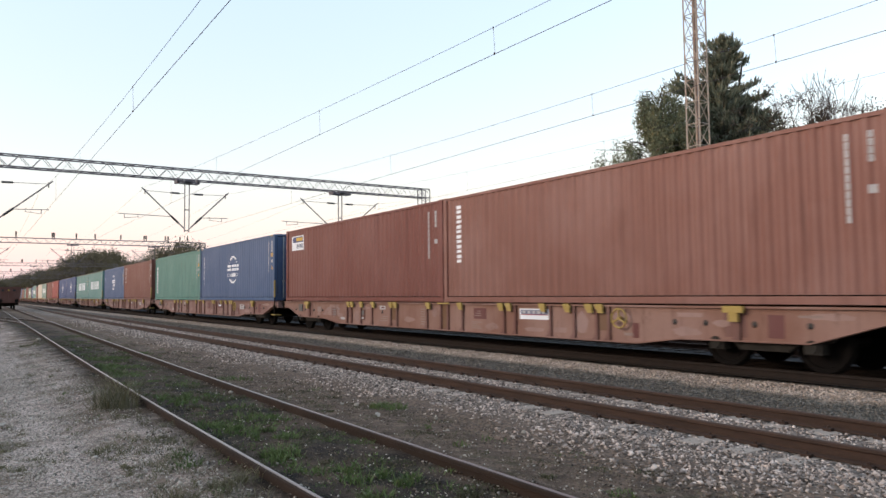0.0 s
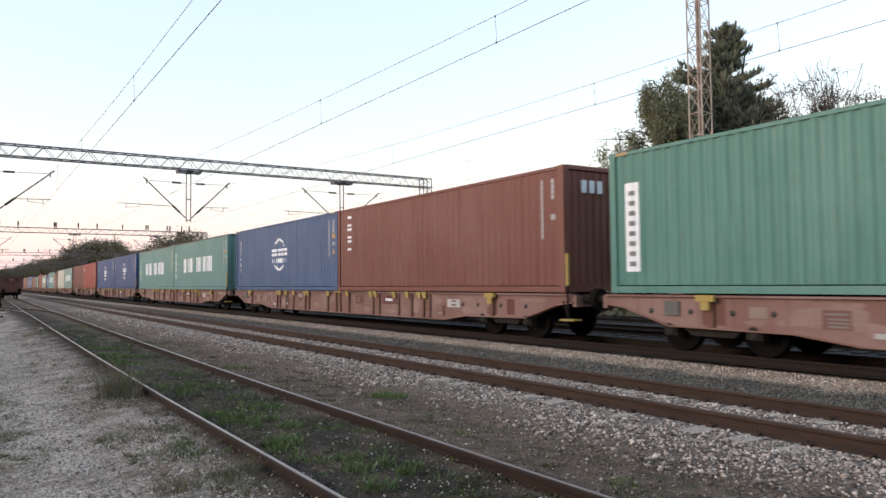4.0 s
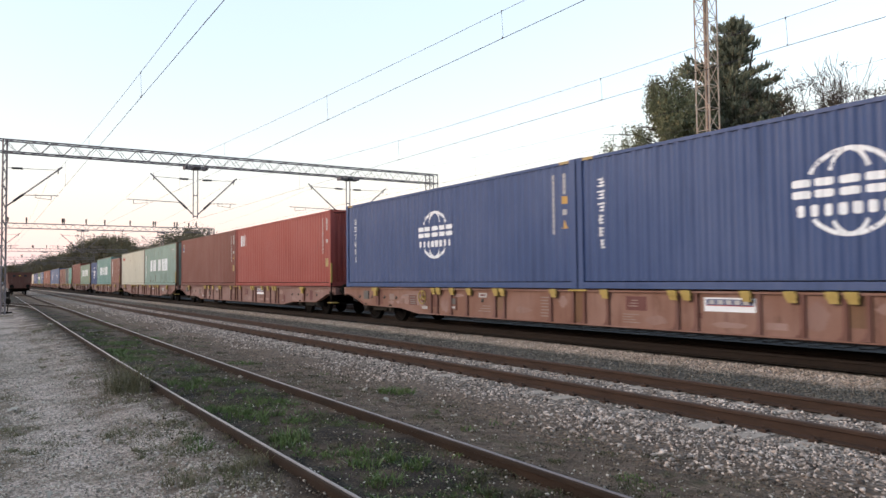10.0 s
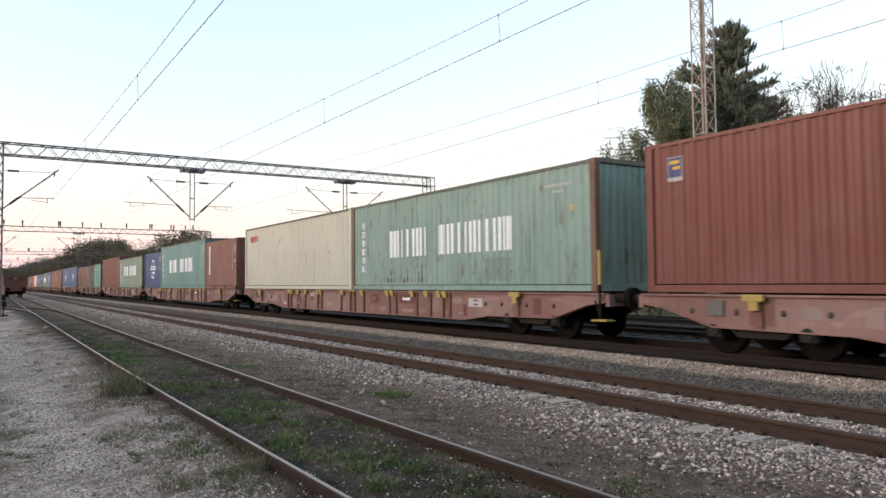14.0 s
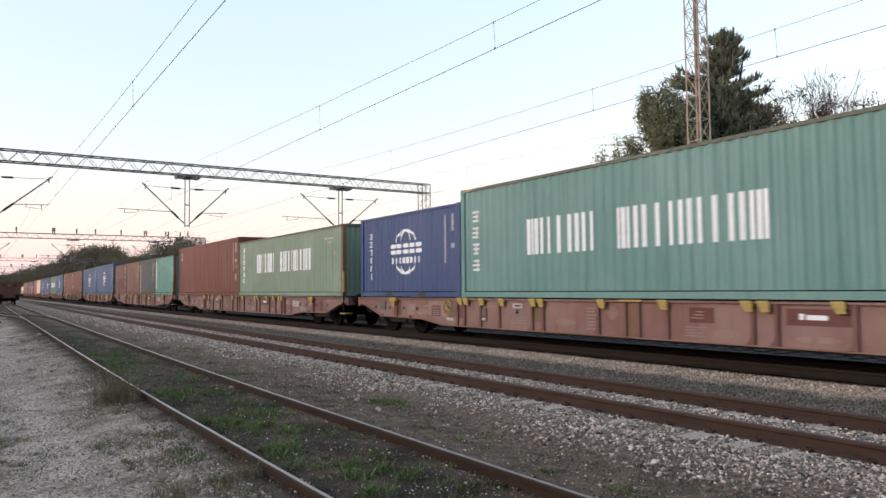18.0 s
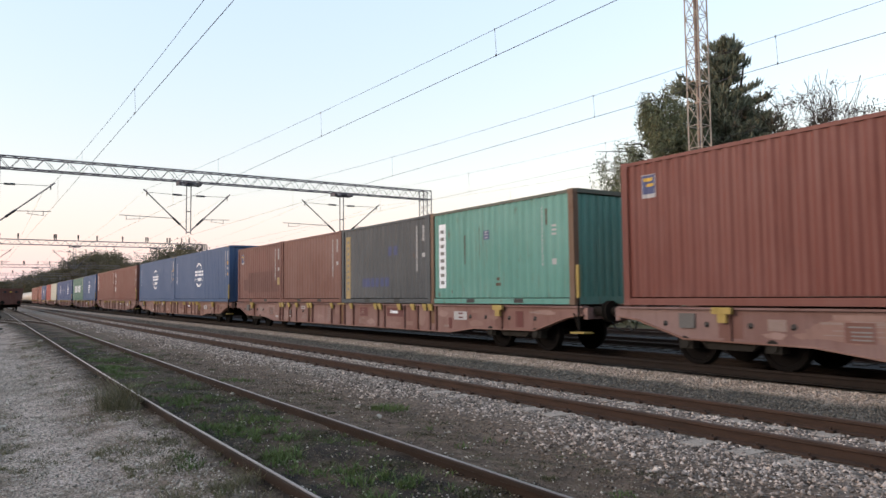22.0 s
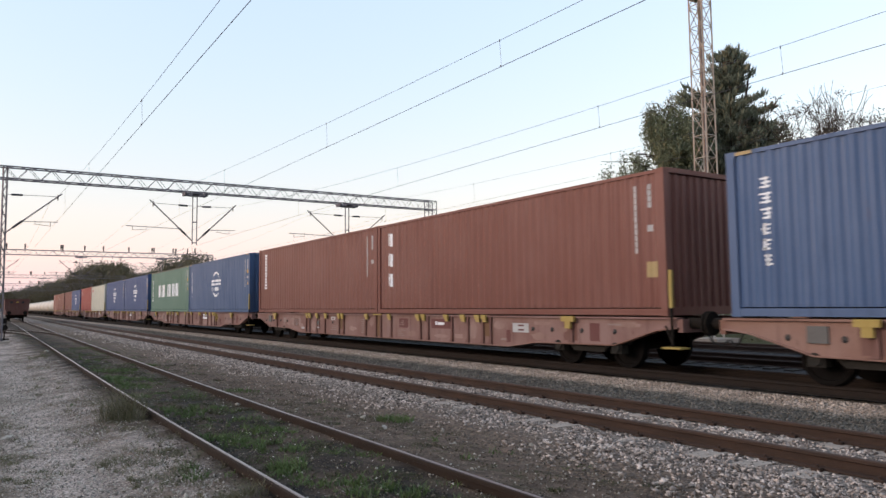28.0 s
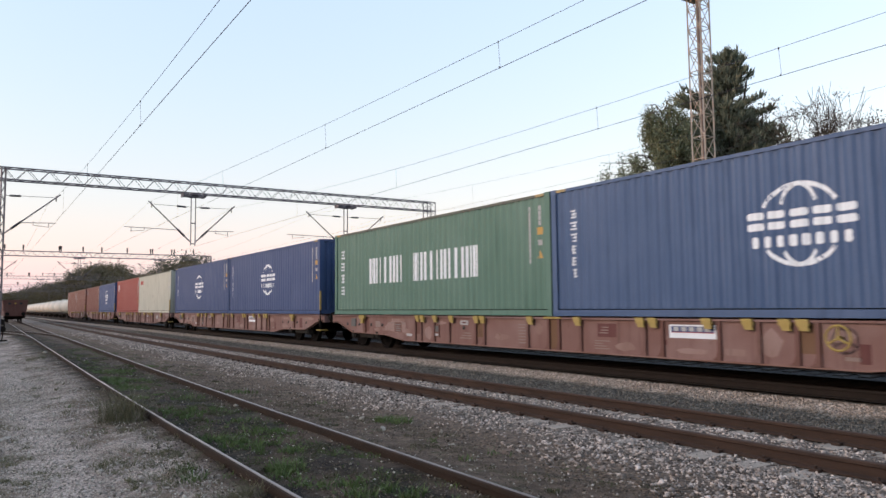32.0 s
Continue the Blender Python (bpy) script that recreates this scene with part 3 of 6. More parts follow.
def build_stones():
    rng = np.random.RandomState(11)
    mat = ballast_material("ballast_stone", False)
    n = 215000
    y = 0.6 + 60 * rng.uniform(0, 1, n) ** 2.1
    x = rng.uniform(4.95, 11.75, n)
    edge = 5.72 + 0.30 * np.sin(y * 0.9) + 0.2 * np.sin(y * 2.7) + 0.03 * np.minimum(y, 15)
    keep = (x > edge + 0.95) | (rng.uniform(0, 1, n) < np.clip((x - edge + 0.75) * 0.60, 0.06, 1.0) ** 1.45)
    for rail in (MID - 0.7525, MID + 0.7525):
        keep &= abs(x - rail) > 0.10
    x, y = x[keep], y[keep]
    size = 0.0085 + 0.0215 * rng.uniform(0, 1, len(x)) ** 1.8 * np.where((x > 9.3), 0.92, 1.0) * (1 + y / 70)
    z = np.array([bed_z(a) for a in x]) + rng.uniform(-0.012, 0.012, len(x))
    inside = abs(x - MID) < 1.3
    near_sleeper = inside & (abs((y + 3.0 + 0.3) % 0.6 - 0.3) < 0.15)
    ok = ~near_sleeper | (rng.uniform(0, 1, len(x)) < 0.58)
    x, y, z, size, inside = x[ok], y[ok], z[ok], size[ok], inside[ok]
    z = z + np.where(inside, -0.004, 0.003)
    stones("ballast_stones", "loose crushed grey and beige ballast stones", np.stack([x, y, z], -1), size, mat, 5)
    n = 115000
    y = np.where(rng.uniform(0, 1, n) < 0.72, 2.0 + 26 * rng.uniform(0, 1, n) ** 2.0, rng.uniform(-8, 6, n))
    x = np.where(rng.uniform(0, 1, n) < 0.965, rng.uniform(-4.5, 2.0, n), rng.uniform(2.0, 5.6, n))
    size = rng.uniform(0.0045, 0.014, n) * np.where(rng.uniform(0, 1, n) < 0.015, 2.0, 1.0)
    z = np.array([bed_z(a) for a in x]) - 0.004
    stones("gravel_stones", "small pale gravel stones scattered over the yard", np.stack([x, y, z], -1), size, gravel_grain("gravel_grain", (0.11, 0.096, 0.081), (0.52, 0.465, 0.395)), 6)
    n = 42000
    y = 2.0 + 20 * rng.uniform(0, 1, n) ** 2.0
    x = rng.uniform(1.7, 6.0, n)
    size = 0.004 + 0.011 * rng.uniform(0, 1, n) ** 2.5
    z = np.array([bed_z(a) for a in x]) - 0.010
    stones("soil_clods", "small brown clods and grit over the bare soil", np.stack([x, y, z], -1), size, gravel_grain("soil_clod", (0.022, 0.017, 0.012), (0.20, 0.155, 0.11)), 8)


build_ballast()


# ---- tracks ----
def rail_shape(ys, centre, top, part_of):
    """Rail web and foot, or the running head alone, swept along a line of points."""
    h = 0.165
    if part_of == "head":
        out = [(-0.016, -0.002), (-0.011, 0.004), (0.011, 0.004), (0.016, -0.002), (0.016, -0.008), (-0.016, -0.008)]
    else:
        out = [(-0.026, -0.003), (-0.034, -0.010), (-0.0345, -0.040), (-0.009, -0.052), (-0.008, -h + 0.03), (-0.065, -h + 0.012), (-0.067, -h),
               (0.067, -h), (0.065, -h + 0.012), (0.008, -h + 0.03), (0.009, -0.052), (0.0345, -0.040), (0.034, -0.010), (0.026, -0.003)]
    s = Shape()
    n = len(out)
    v = [(centre(y) + a, y, top + b) for y in ys for a, b in out]
    f = [(k * n + i, k * n + (i + 1) % n, (k + 1) * n + (i + 1) % n, (k + 1) * n + i) for k in range(len(ys) - 1) for i in range(n)]
    return s.add(v, f + [tuple(range(n)), tuple(range((len(ys) - 1) * n, len(ys) * n))])


def build_track(name, label, centre, top, head, ys, sleepers, sleeper_mat, drop, fittings, web=RAIL_RUST):
    t = thing(name, label, "railway track", kind="structure")
    for side in (-0.7525, 0.7525):
        r = part("rail", rail_shape(ys, lambda y: centre(y) + side, top, "web"), web, t)
        part("rail_head", rail_shape(ys, lambda y: centre(y) + side, top, "head"), head, r, "worn running surface of the rail")
    z = top - 0.165 - drop
    block = Shape().prism([(-1.27, -0.16), (1.27, -0.16), (1.27, -0.012), (1.255, 0.0), (0.45, 0.0), (0.40, -0.02), (-0.40, -0.02), (-0.45, 0.0), (-1.255, 0.0), (-1.27, -0.012)], "y", -0.125, 0.125)
    me = block.mesh("sleeper", sleeper_mat)
    clip = Shape()
    for side in (-0.7525, 0.7525):
        for k in (-1, 1):
            clip.box(side + k * 0.10 - 0.035, side + k * 0.10 + 0.035, -0.05, 0.05, 0.0, 0.035)
            clip.rod((side + k * 0.10, 0, 0.03), (side + k * 0.10, 0, 0.065), 0.016, 6)
    cm = clip.mesh("rail_fastening", RAIL_RUST)
    rng = random.Random(7)
    for y in sleepers:
        s = part("sleeper", me, None, t)
        s.matrix_basis = pose(centre(y), y + rng.uniform(-0.02, 0.02), z + rng.uniform(-0.008, 0.006), rng.uniform(-1, 1), rng.uniform(-0.3, 0.3), rng.uniform(-0.6, 0.6))
        if fittings and y < 26:
            part("rail_fastening", cm, None, s)
    return t


LONG = list(np.arange(-14, 40, 2.0)) + list(np.arange(40, 200, 10.0)) + [260, 340, 460, 700]
build_track("track_near", "weed-grown siding with polished rails on buried sleepers", near_x, RAIL_TOP[NEAR], RAIL_BRIGHT, LONG[:43] + [120.0, 140.0], np.arange(-2, 42, 0.65), OLD_WOOD, 0.02, False, RAIL_SIDING)
SPUR = lambda y: near_x(y) - 0.0085 * max(0.0, min(y, 68.0) - 46.0) ** 2 - 0.37 * max(0.0, y - 68.0)
build_track("track_spur", "rusty spur leaving the siding at a turnout", SPUR, RAIL_TOP[NEAR], RAIL_BRIGHT, list(np.arange(46, 70, 2.0)) + [76.0, 90.0], np.arange(48, 80, 0.65), OLD_WOOD, 0.02, False, RAIL_SIDING)
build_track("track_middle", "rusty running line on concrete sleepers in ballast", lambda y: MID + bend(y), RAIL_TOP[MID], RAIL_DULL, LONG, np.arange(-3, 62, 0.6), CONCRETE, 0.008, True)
build_track("track_main", "running line under the freight train, rusty rails darkened for its shade", lambda y: MAIN + bend(y), RAIL_TOP[MAIN], RAIL_DARK, LONG, np.arange(-3, 50, 0.6), OLD_WOOD, 0.055, False, RAIL_DARK)
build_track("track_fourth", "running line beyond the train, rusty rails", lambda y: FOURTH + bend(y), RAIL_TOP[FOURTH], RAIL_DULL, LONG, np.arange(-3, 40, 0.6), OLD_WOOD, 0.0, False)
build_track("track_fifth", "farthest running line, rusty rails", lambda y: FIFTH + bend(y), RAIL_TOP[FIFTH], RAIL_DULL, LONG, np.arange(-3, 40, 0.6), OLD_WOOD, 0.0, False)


# ---- overhead line ----
def lattice(s, corners, lo, hi, axis, step, w):
    """Zigzag lacing between four chords along an axis."""
    n = max(2, round((hi - lo) / step))
    put = (lambda c, k: (k, c[0], c[1])) if axis == "x" else (lambda c, k: (c[0], c[1], k))
    for a, b in ((0, 1), (1, 2), (2, 3), (3, 0)):
        for i in range(n):
            p, q = (corners[a], corners[b]) if (i % 2) == (a in (1, 0)) else (corners[b], corners[a])
            s.bar(put(p, lo + (hi - lo) * i / n), put(q, lo + (hi - lo) * (i + 1) / n), w)


def build_gantry(stubs):
    """A lattice portal over all tracks; origin at the ground under its middle."""
    g = thing("catenary_gantry", "grey lattice steel gantry spanning the tracks, carrying the overhead wires", "gantry", group="catenary gantries")
    x0, x1, z0, z1 = 1.06, 26.65, 8.36, 8.97
    corners = [(-0.28, z0), (0.28, z0), (0.28, z1), (-0.28, z1)]
    for y, z in corners:
        part("chord", Shape().bar((x0 - 0.3, y, z), (x1 + 0.3, y, z), 0.052), GALV, g)
    s = Shape()
    lattice(s, corners, x0, x1, "x", 0.52, 0.020)
    part("lacing", s, GALV, g)
    for x in (x0, x1):
        post = Shape()
        half = 0.09 if x == x0 else 0.33
        legs = [(x - half, -0.28), (x + half, -0.28), (x + half, 0.28), (x - half, 0.28)]
        for a, b in legs:
            post.bar((a, b, 0.0), (a, b, z1), 0.05)
        lattice(post, legs, 0.1, z1, "z", 0.45, 0.022)
        p = part("post", post, GALV, g)
        part("footing", Shape().box(x - 0.45, x + 0.45, -0.5, 0.5, -0.3, 0.12), CONCRETE, p)
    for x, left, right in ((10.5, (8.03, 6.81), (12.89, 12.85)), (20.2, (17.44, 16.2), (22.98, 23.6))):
        d = part("drop_post", Shape().box(x - 0.145, x - 0.105, -0.04, 0.04, 5.33, 8.4).box(x + 0.105, x + 0.145, -0.04, 0.04, 5.33, 8.4).box(x - 0.10, x + 0.10, -0.02, 0.02, 5.4, 5.46).box(x - 0.10, x + 0.10, -0.02, 0.02, 6.6, 6.66), GALV, g)
        part("clamp", Shape().box(x - 0.62, x + 0.62, -0.34, -0.28, 8.16, 8.24).box(x - 0.62, x + 0.62, 0.28, 0.34, 8.16, 8.24).box(x - 0.64, x - 0.52, -0.34, 0.34, 8.14, 8.36).box(x + 0.52, x + 0.64, -0.34, 0.34, 8.14, 8.36).box(x - 0.18, x + 0.18, -0.34, 0.34, 8.14, 8.34), GALV, d)
        for tip, end in (left, right):
            k = -1 if tip < x else 1
            arm(d, x + 0.16 * k, tip, end, k)
    arm(g, x0 + 0.05, 3.66, 3.5, 1)
    if stubs:
        for x in (2.34, 4.29, 8.2, 8.4, 10.89, 13.06, 16.11, 19.0, 19.25, 21.7, 22.05, 23.6, 24.6):
            part("insulator", Shape().rod((x, 0, 9.0), (x, 0, 9.40), 0.06, 8).rod((x, 0, 9.25), (x, 0, 9.72), 0.095, 8), INSULATOR, g)
    return g


def arm(parent, x, tip, end, k):
    """A cantilever: slanting tube to the tip, tie rod, and steady arm out to the end."""
    on = lambda z: x + (tip - x) * (z - 5.56) / 2.21
    a = part("cantilever", Shape().rod((x, 0, 5.56), (tip, 0, 7.77), 0.035, 8), GALV, parent)
    part("insulator", Shape().rod((on(5.86), 0, 5.86), (on(6.24), 0, 6.24), 0.060, 8), INSULATOR, a)
    part("insulator", Shape().rod((x + 0.25 * k, 0, 7.56), (x + 0.75 * k, 0, 7.57), 0.055, 8), INSULATOR, a)
    part("tie_rod", Shape().rod((x, 0, 7.56), (on(7.60), 0, 7.60), 0.014, 5), GALV, a)
    part("messenger_clamp", Shape().rod((on(7.60), 0, 7.70), (on(7.60), 0, 7.40), 0.03, 6), INSULATOR, a)
    low = on(6.22)
    near = end - 0.35 * k
    part("steady_arm", Shape().rod((low, 0, 6.20), (end, 0, 6.25), 0.02, 6).rod((near, 0, 6.24), (near, 0, 6.0), 0.018, 6).rod((near, 0, 6.02), (near - 0.75 * k, 0, 6.10), 0.013, 5).rod((near - 0.7 * k, 0, 6.10), (near - 0.7 * k, 0, 6.30), 0.012, 5), GALV, a)


def place_gantries():
    first = build_gantry(False)
    first.location = (0, 42.5, 0)
    second = build_gantry(True)
    second.location = (0.6, 101.5, 0)
    for k, y in enumerate((176, 236, 296)):
        copy_thing(second, pose(1.4 + 0.6 * k, y, 0))


place_gantries()


def wire_run(name, label, x, contact, mess_mid, rise, drops, low_y=12.5):
    """Contact wire with its messenger wire, hung in 60 m spans, and droppers."""
    t = thing(name, label, "overhead wire", kind="structure")
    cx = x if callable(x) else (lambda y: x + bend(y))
    sag = lambda y: mess_mid + rise * (y - low_y) ** 2 if y < 42.5 else mess_mid + rise * (42.5 - low_y) ** 2 - 0.0011 * (900 - ((y - 42.5) % 60 - 30) ** 2)
    ys = [k * 3.0 for k in range(-8, 40)] + [130, 160, 190, 221, 250, 281]
    low, high = Shape(), Shape()
    near = name not in ("overhead_line_fourth", "overhead_line_fifth")
    for a, b in zip(ys, ys[1:]):
        low.rod((cx(a), a, contact), (cx(b), b, contact), 0.0062 if near else 0.0042, 5)
        high.rod((cx(a), a, sag(a)), (cx(b), b, sag(b)), 0.0048 if near else 0.0035, 5)
    part("contact_wire", low, WIRE, t)
    part("messenger_wire", high, WIRE, t)
    for y in drops:
        part("dropper", Shape().rod((cx(y) + 0.02, y, contact), (cx(y), y + 0.02, sag(y)), 0.0035, 5).rod((cx(y), y, contact - 0.01), (cx(y), y, contact + 0.03), 0.012, 6)
             .rod((cx(y), y + 0.02, sag(y) - 0.03), (cx(y), y + 0.02, sag(y) + 0.02), 0.011, 6), WIRE, t)


wire_run("overhead_line_near", "thin dark overhead wires above the siding", lambda y: NEAR - 0.05 + 0.004 * max(0, y - 6), 5.76, 6.31, 0.0010, (4.5, 16.8, 26.0, 34.0))
wire_run("overhead_line_middle", "thin dark overhead wires above the middle line", MID, 6.155, 6.53, 0.00053, (2.5, 10.45, 18.45, 28.4, 36.0), -5.7)
wire_run("overhead_line_main", "thin dark overhead wires above the freight line", MAIN, 5.99, 6.52, 0.0011, (7.62, 12.4, 22.45, 32.0), 10.5)
wire_run("overhead_line_fourth", "thin dark overhead wires above the fourth line", FOURTH, 6.1, 6.75, 0.0010, (9.0, 17.0, 25.0, 33.0))
wire_run("overhead_line_fifth", "thin dark overhead wires above the farthest line", FIFTH, 6.1, 6.75, 0.0010, (12.0, 20.0, 28.0, 36.0))


# ---- lattice floodlight mast ----
def build_mast():
    t = thing("lattice_mast", "tall square lattice steel mast, pale grey with a rusty core", "mast", pose(26.65, 19.75, 0))
    w = 0.33
    legs = [(-w, -w), (w, -w), (w, w), (-w, w)]
    for a, b in legs:
        part("leg", Shape().bar((a, b, 0), (a, b, 15.6), 0.058), MAST_PAINT, t)
    z, k = 0.15, 0
    while z < 15.2:
        for a, b in ((0, 1), (1, 2), (2, 3), (3, 0)):
            p, q = legs[a], legs[b]
            part("cross_bar", Shape().bar((*p, z), (*q, z), 0.030), MAST_PAINT, t)
            for u, v in ((p, q), (q, p)) if z > 9.6 else (((p, q),) if k % 2 == 0 else ((q, p),)):
                part("diagonal", Shape().bar((*u, z), (*v, z + 0.98), 0.026), MAST_PAINT, t)
        z += 0.98
        k += 1
    ladder = Shape().bar((-0.10, -0.05, 0), (-0.10, -0.05, 15.4), 0.035).bar((0.10, -0.05, 0), (0.10, -0.05, 15.4), 0.035)
    for k in range(50):
        ladder.bar((-0.10, -0.05, 0.3 + 0.3 * k), (0.10, -0.05, 0.3 + 0.3 * k), 0.018)
    part("ladder", ladder, MAST_RUST, t, "rusty climbing ladder inside the mast")
    part("cable", Shape().rod((0.0, 0.0, 0), (0.0, 0.0, 15.4), 0.04, 8), GALV, t)
    part("platform", Shape().box(-0.75, 0.75, -0.75, 0.75, 15.45, 15.55), MAST_PAINT, t)
    part("bracket", Shape().box(-0.95, -0.4, -0.5, -0.4, 15.55, 15.75).box(-1.0, -0.75, -0.6, -0.3, 15.5, 15.85), GALV, t)
    part("footing", Shape().box(-0.8, 0.8, -0.8, 0.8, -0.3, 0.15), CONCRETE, t)


build_mast()


# ---- trees ----
def leaf_material(name, a, b):
    m, n, l, p = nodes_of(name)
    g = n.new("ShaderNodeNewGeometry")
    c = ramp(n, l, g.outputs["Random Per Island"], 0.0, 1.0, a, b)
    l.new(mixc(n, l, 0.5, c, ramp(n, l, noise_tex(n, l, g.outputs["Position"], 0.8, 3), 0.3, 0.7, (0.5,) * 3, (1, 1, 1)), "MULTIPLY"), p.inputs["Base Color"])
    p.inputs["Roughness"].default_value = 0.7
    p.inputs["Specular IOR Level"].default_value = 0.25
    return m


FIR_GREEN = leaf_material("fir_needles", (0.100, 0.120, 0.088), (0.200, 0.225, 0.160))
BIRCH_GREEN = leaf_material("birch_leaves", (0.100, 0.120, 0.066), (0.225, 0.245, 0.150))
THIN_LEAF = leaf_material("withered_leaves", (0.055, 0.044, 0.036), (0.115, 0.095, 0.066))
WOOD_GREEN = leaf_material("far_wood_leaves", (0.070, 0.068, 0.038), (0.155, 0.138, 0.080))
GRASS = leaf_material("fresh_grass", (0.055, 0.090, 0.026), (0.130, 0.176, 0.060))
LOW_WEED = leaf_material("olive_weeds", (0.032, 0.033, 0.015), (0.100, 0.098, 0.048))
WEED = leaf_material("dry_weeds", (0.090, 0.088, 0.046), (0.215, 0.195, 0.115))
BARK = surface("tree_bark", (0.075, 0.058, 0.045), (0.040, 0.032, 0.026), 0.9, 0, 3, 25, 0.7, 0.6)
BIRCH_BARK = surface("birch_bark", (0.42, 0.40, 0.37), (0.10, 0.09, 0.08), 0.8, 0, 2.5, 20, 0.9, 0.3)


def leaf_cards(rng, centres, spread, per, size, droop=0.0, long=1.0):
    """Small bent leaf sprays round each centre, as one array of quads."""
    n = len(centres) * per
    c = np.repeat(centres, per, 0) + rng.normal(0, 1, (n, 3)) * spread
    d = rng.normal(0, 1, (n, 3))
    d[:, 2] = d[:, 2] * 0.7 - droop
    d /= np.linalg.norm(d, axis=1, keepdims=True)
    e = np.cross(d, rng.normal(0, 1, (n, 3)))
    e /= np.linalg.norm(e, axis=1, keepdims=True)
    s = (size * rng.uniform(0.6, 1.4, n))[:, None]
    v = np.stack([c - d * s * long - e * s * 0.15, c - e * s * 0.55, c + d * s * long, c + e * s * 0.55], 1)
    return v.reshape(-1, 3)


def crown(name, verts, mat, parent):
    return part(name, raw_mesh(name, verts, np.arange(len(verts)).reshape(-1, 4), mat), mat, parent)


def limb(s, pts, r0, r1, n=6):
    for k, (a, b) in enumerate(zip(pts, pts[1:])):
        m = len(pts) - 1
        s.rod(a, b, r0 + (r1 - r0) * k / m, n, r0 + (r1 - r0) * (k + 1) / m)


def build_fir():
    t = thing("fir_tree", "tall dark green fir with ragged spreading boughs", "tree", pose(45.5 * math.sin(radians(55.5)), 45.5 * math.cos(radians(55.5)), 0))
    rng = np.random.RandomState(21)
    H = 16.5
    trunk = Shape()
    limb(trunk, [(0, 0, 0), (0.05, 0.1, 6), (0.0, 0.0, 11), (-0.1, 0.1, H - 0.4)], 0.36, 0.05, 8)
    limb(trunk, [(0.0, 0.0, 11), (0.5, -0.4, 13), (0.9, -0.7, 15.9)], 0.14, 0.03)
    bough, quads = Shape(), []
    z = 2.0
    while z < H - 0.2:
        q = (z - 2) / (H - 2)
        reach = 5.1 * (1 - q) ** 0.84 + 0.42
        for k in range(22 if q < 0.75 else 11):
            a = rng.uniform(0, 6.28)
            r = reach * rng.choice([rng.uniform(0.4, 0.95), rng.uniform(0.85, 1.22)], p=[0.75, 0.25])
            if 13.3 < z < 14.1 and k < 4:
                a, r = 2.58 + rng.normal(0, 0.08), rng.uniform(2.5, 3.2)
            off = rng.normal(0, 0.28, 2) * (q > 0.85) + np.array([0, 0.25]) * q
            root = np.array([off[0], off[1], z])
            tip = np.array([off[0] + math.cos(a) * r, off[1] + math.sin(a) * r, z + 0.15 + r * rng.uniform(-0.05, 0.20)])
            bend = (root + tip) / 2 + np.array([0, 0, -0.14 * r])
            limb(bough, [tuple(root), tuple(bend), tuple(tip)], 0.05, 0.012, 4)
            n = max(30, int(r * 56))
            u = rng.uniform(0.12, 1.0, n) ** 0.8
            p = root * ((1 - u) ** 2)[:, None] + bend * (2 * u * (1 - u))[:, None] + tip * (u * u)[:, None]
            along = (tip - bend) / np.linalg.norm(tip - bend)
            side = np.array([-math.sin(a), math.cos(a), 0])
            sway = rng.normal(0, 1, n)[:, None]
            d = along * 0.8 + side * sway * 0.75 + np.array([0, 0, 0.55]) * (rng.uniform(0, 1.3, n) + u * u)[:, None]
            d /= np.linalg.norm(d, axis=1, keepdims=True)
            e = np.cross(d, rng.normal(0, 1, (n, 3)))
            e /= np.linalg.norm(e, axis=1, keepdims=True)
            p = p + side * sway * (0.06 + 0.07 * r * u)[:, None] + rng.normal(0, 0.05, (n, 3))
            s = (rng.uniform(0.16, 0.34, n) * (1.15 - 0.3 * u))[:, None]
            quads.append(np.stack([p - e * 0.035, p + d * s * 0.5 - e * 0.042, p + d * s, p + d * s * 0.5 + e * 0.042], 1))
            m = 26
            f = tip - (tip - bend) * rng.uniform(0, 0.7, m)[:, None] + rng.normal(0, 0.07, (m, 3))
            up = np.array([0, 0, 1.0]) + along * 0.5 + rng.normal(0, 0.22, (m, 3))
            g = np.cross(up, rng.normal(0, 1, (m, 3)))
            g *= 0.045 / np.linalg.norm(g, axis=1, keepdims=True)
            h = rng.uniform(0.18, 0.42, m)[:, None]
            quads.append(np.stack([f - g * 0.6, f + up * h * 0.5 - g, f + up * h, f + up * h * 0.5 + g], 1))
        z += 0.33
    part("trunk", trunk, BARK, t)
    part("branchwork", bough, BARK, t)
    crown("crown", np.concatenate(quads).reshape(-1, 3), FIR_GREEN, t)


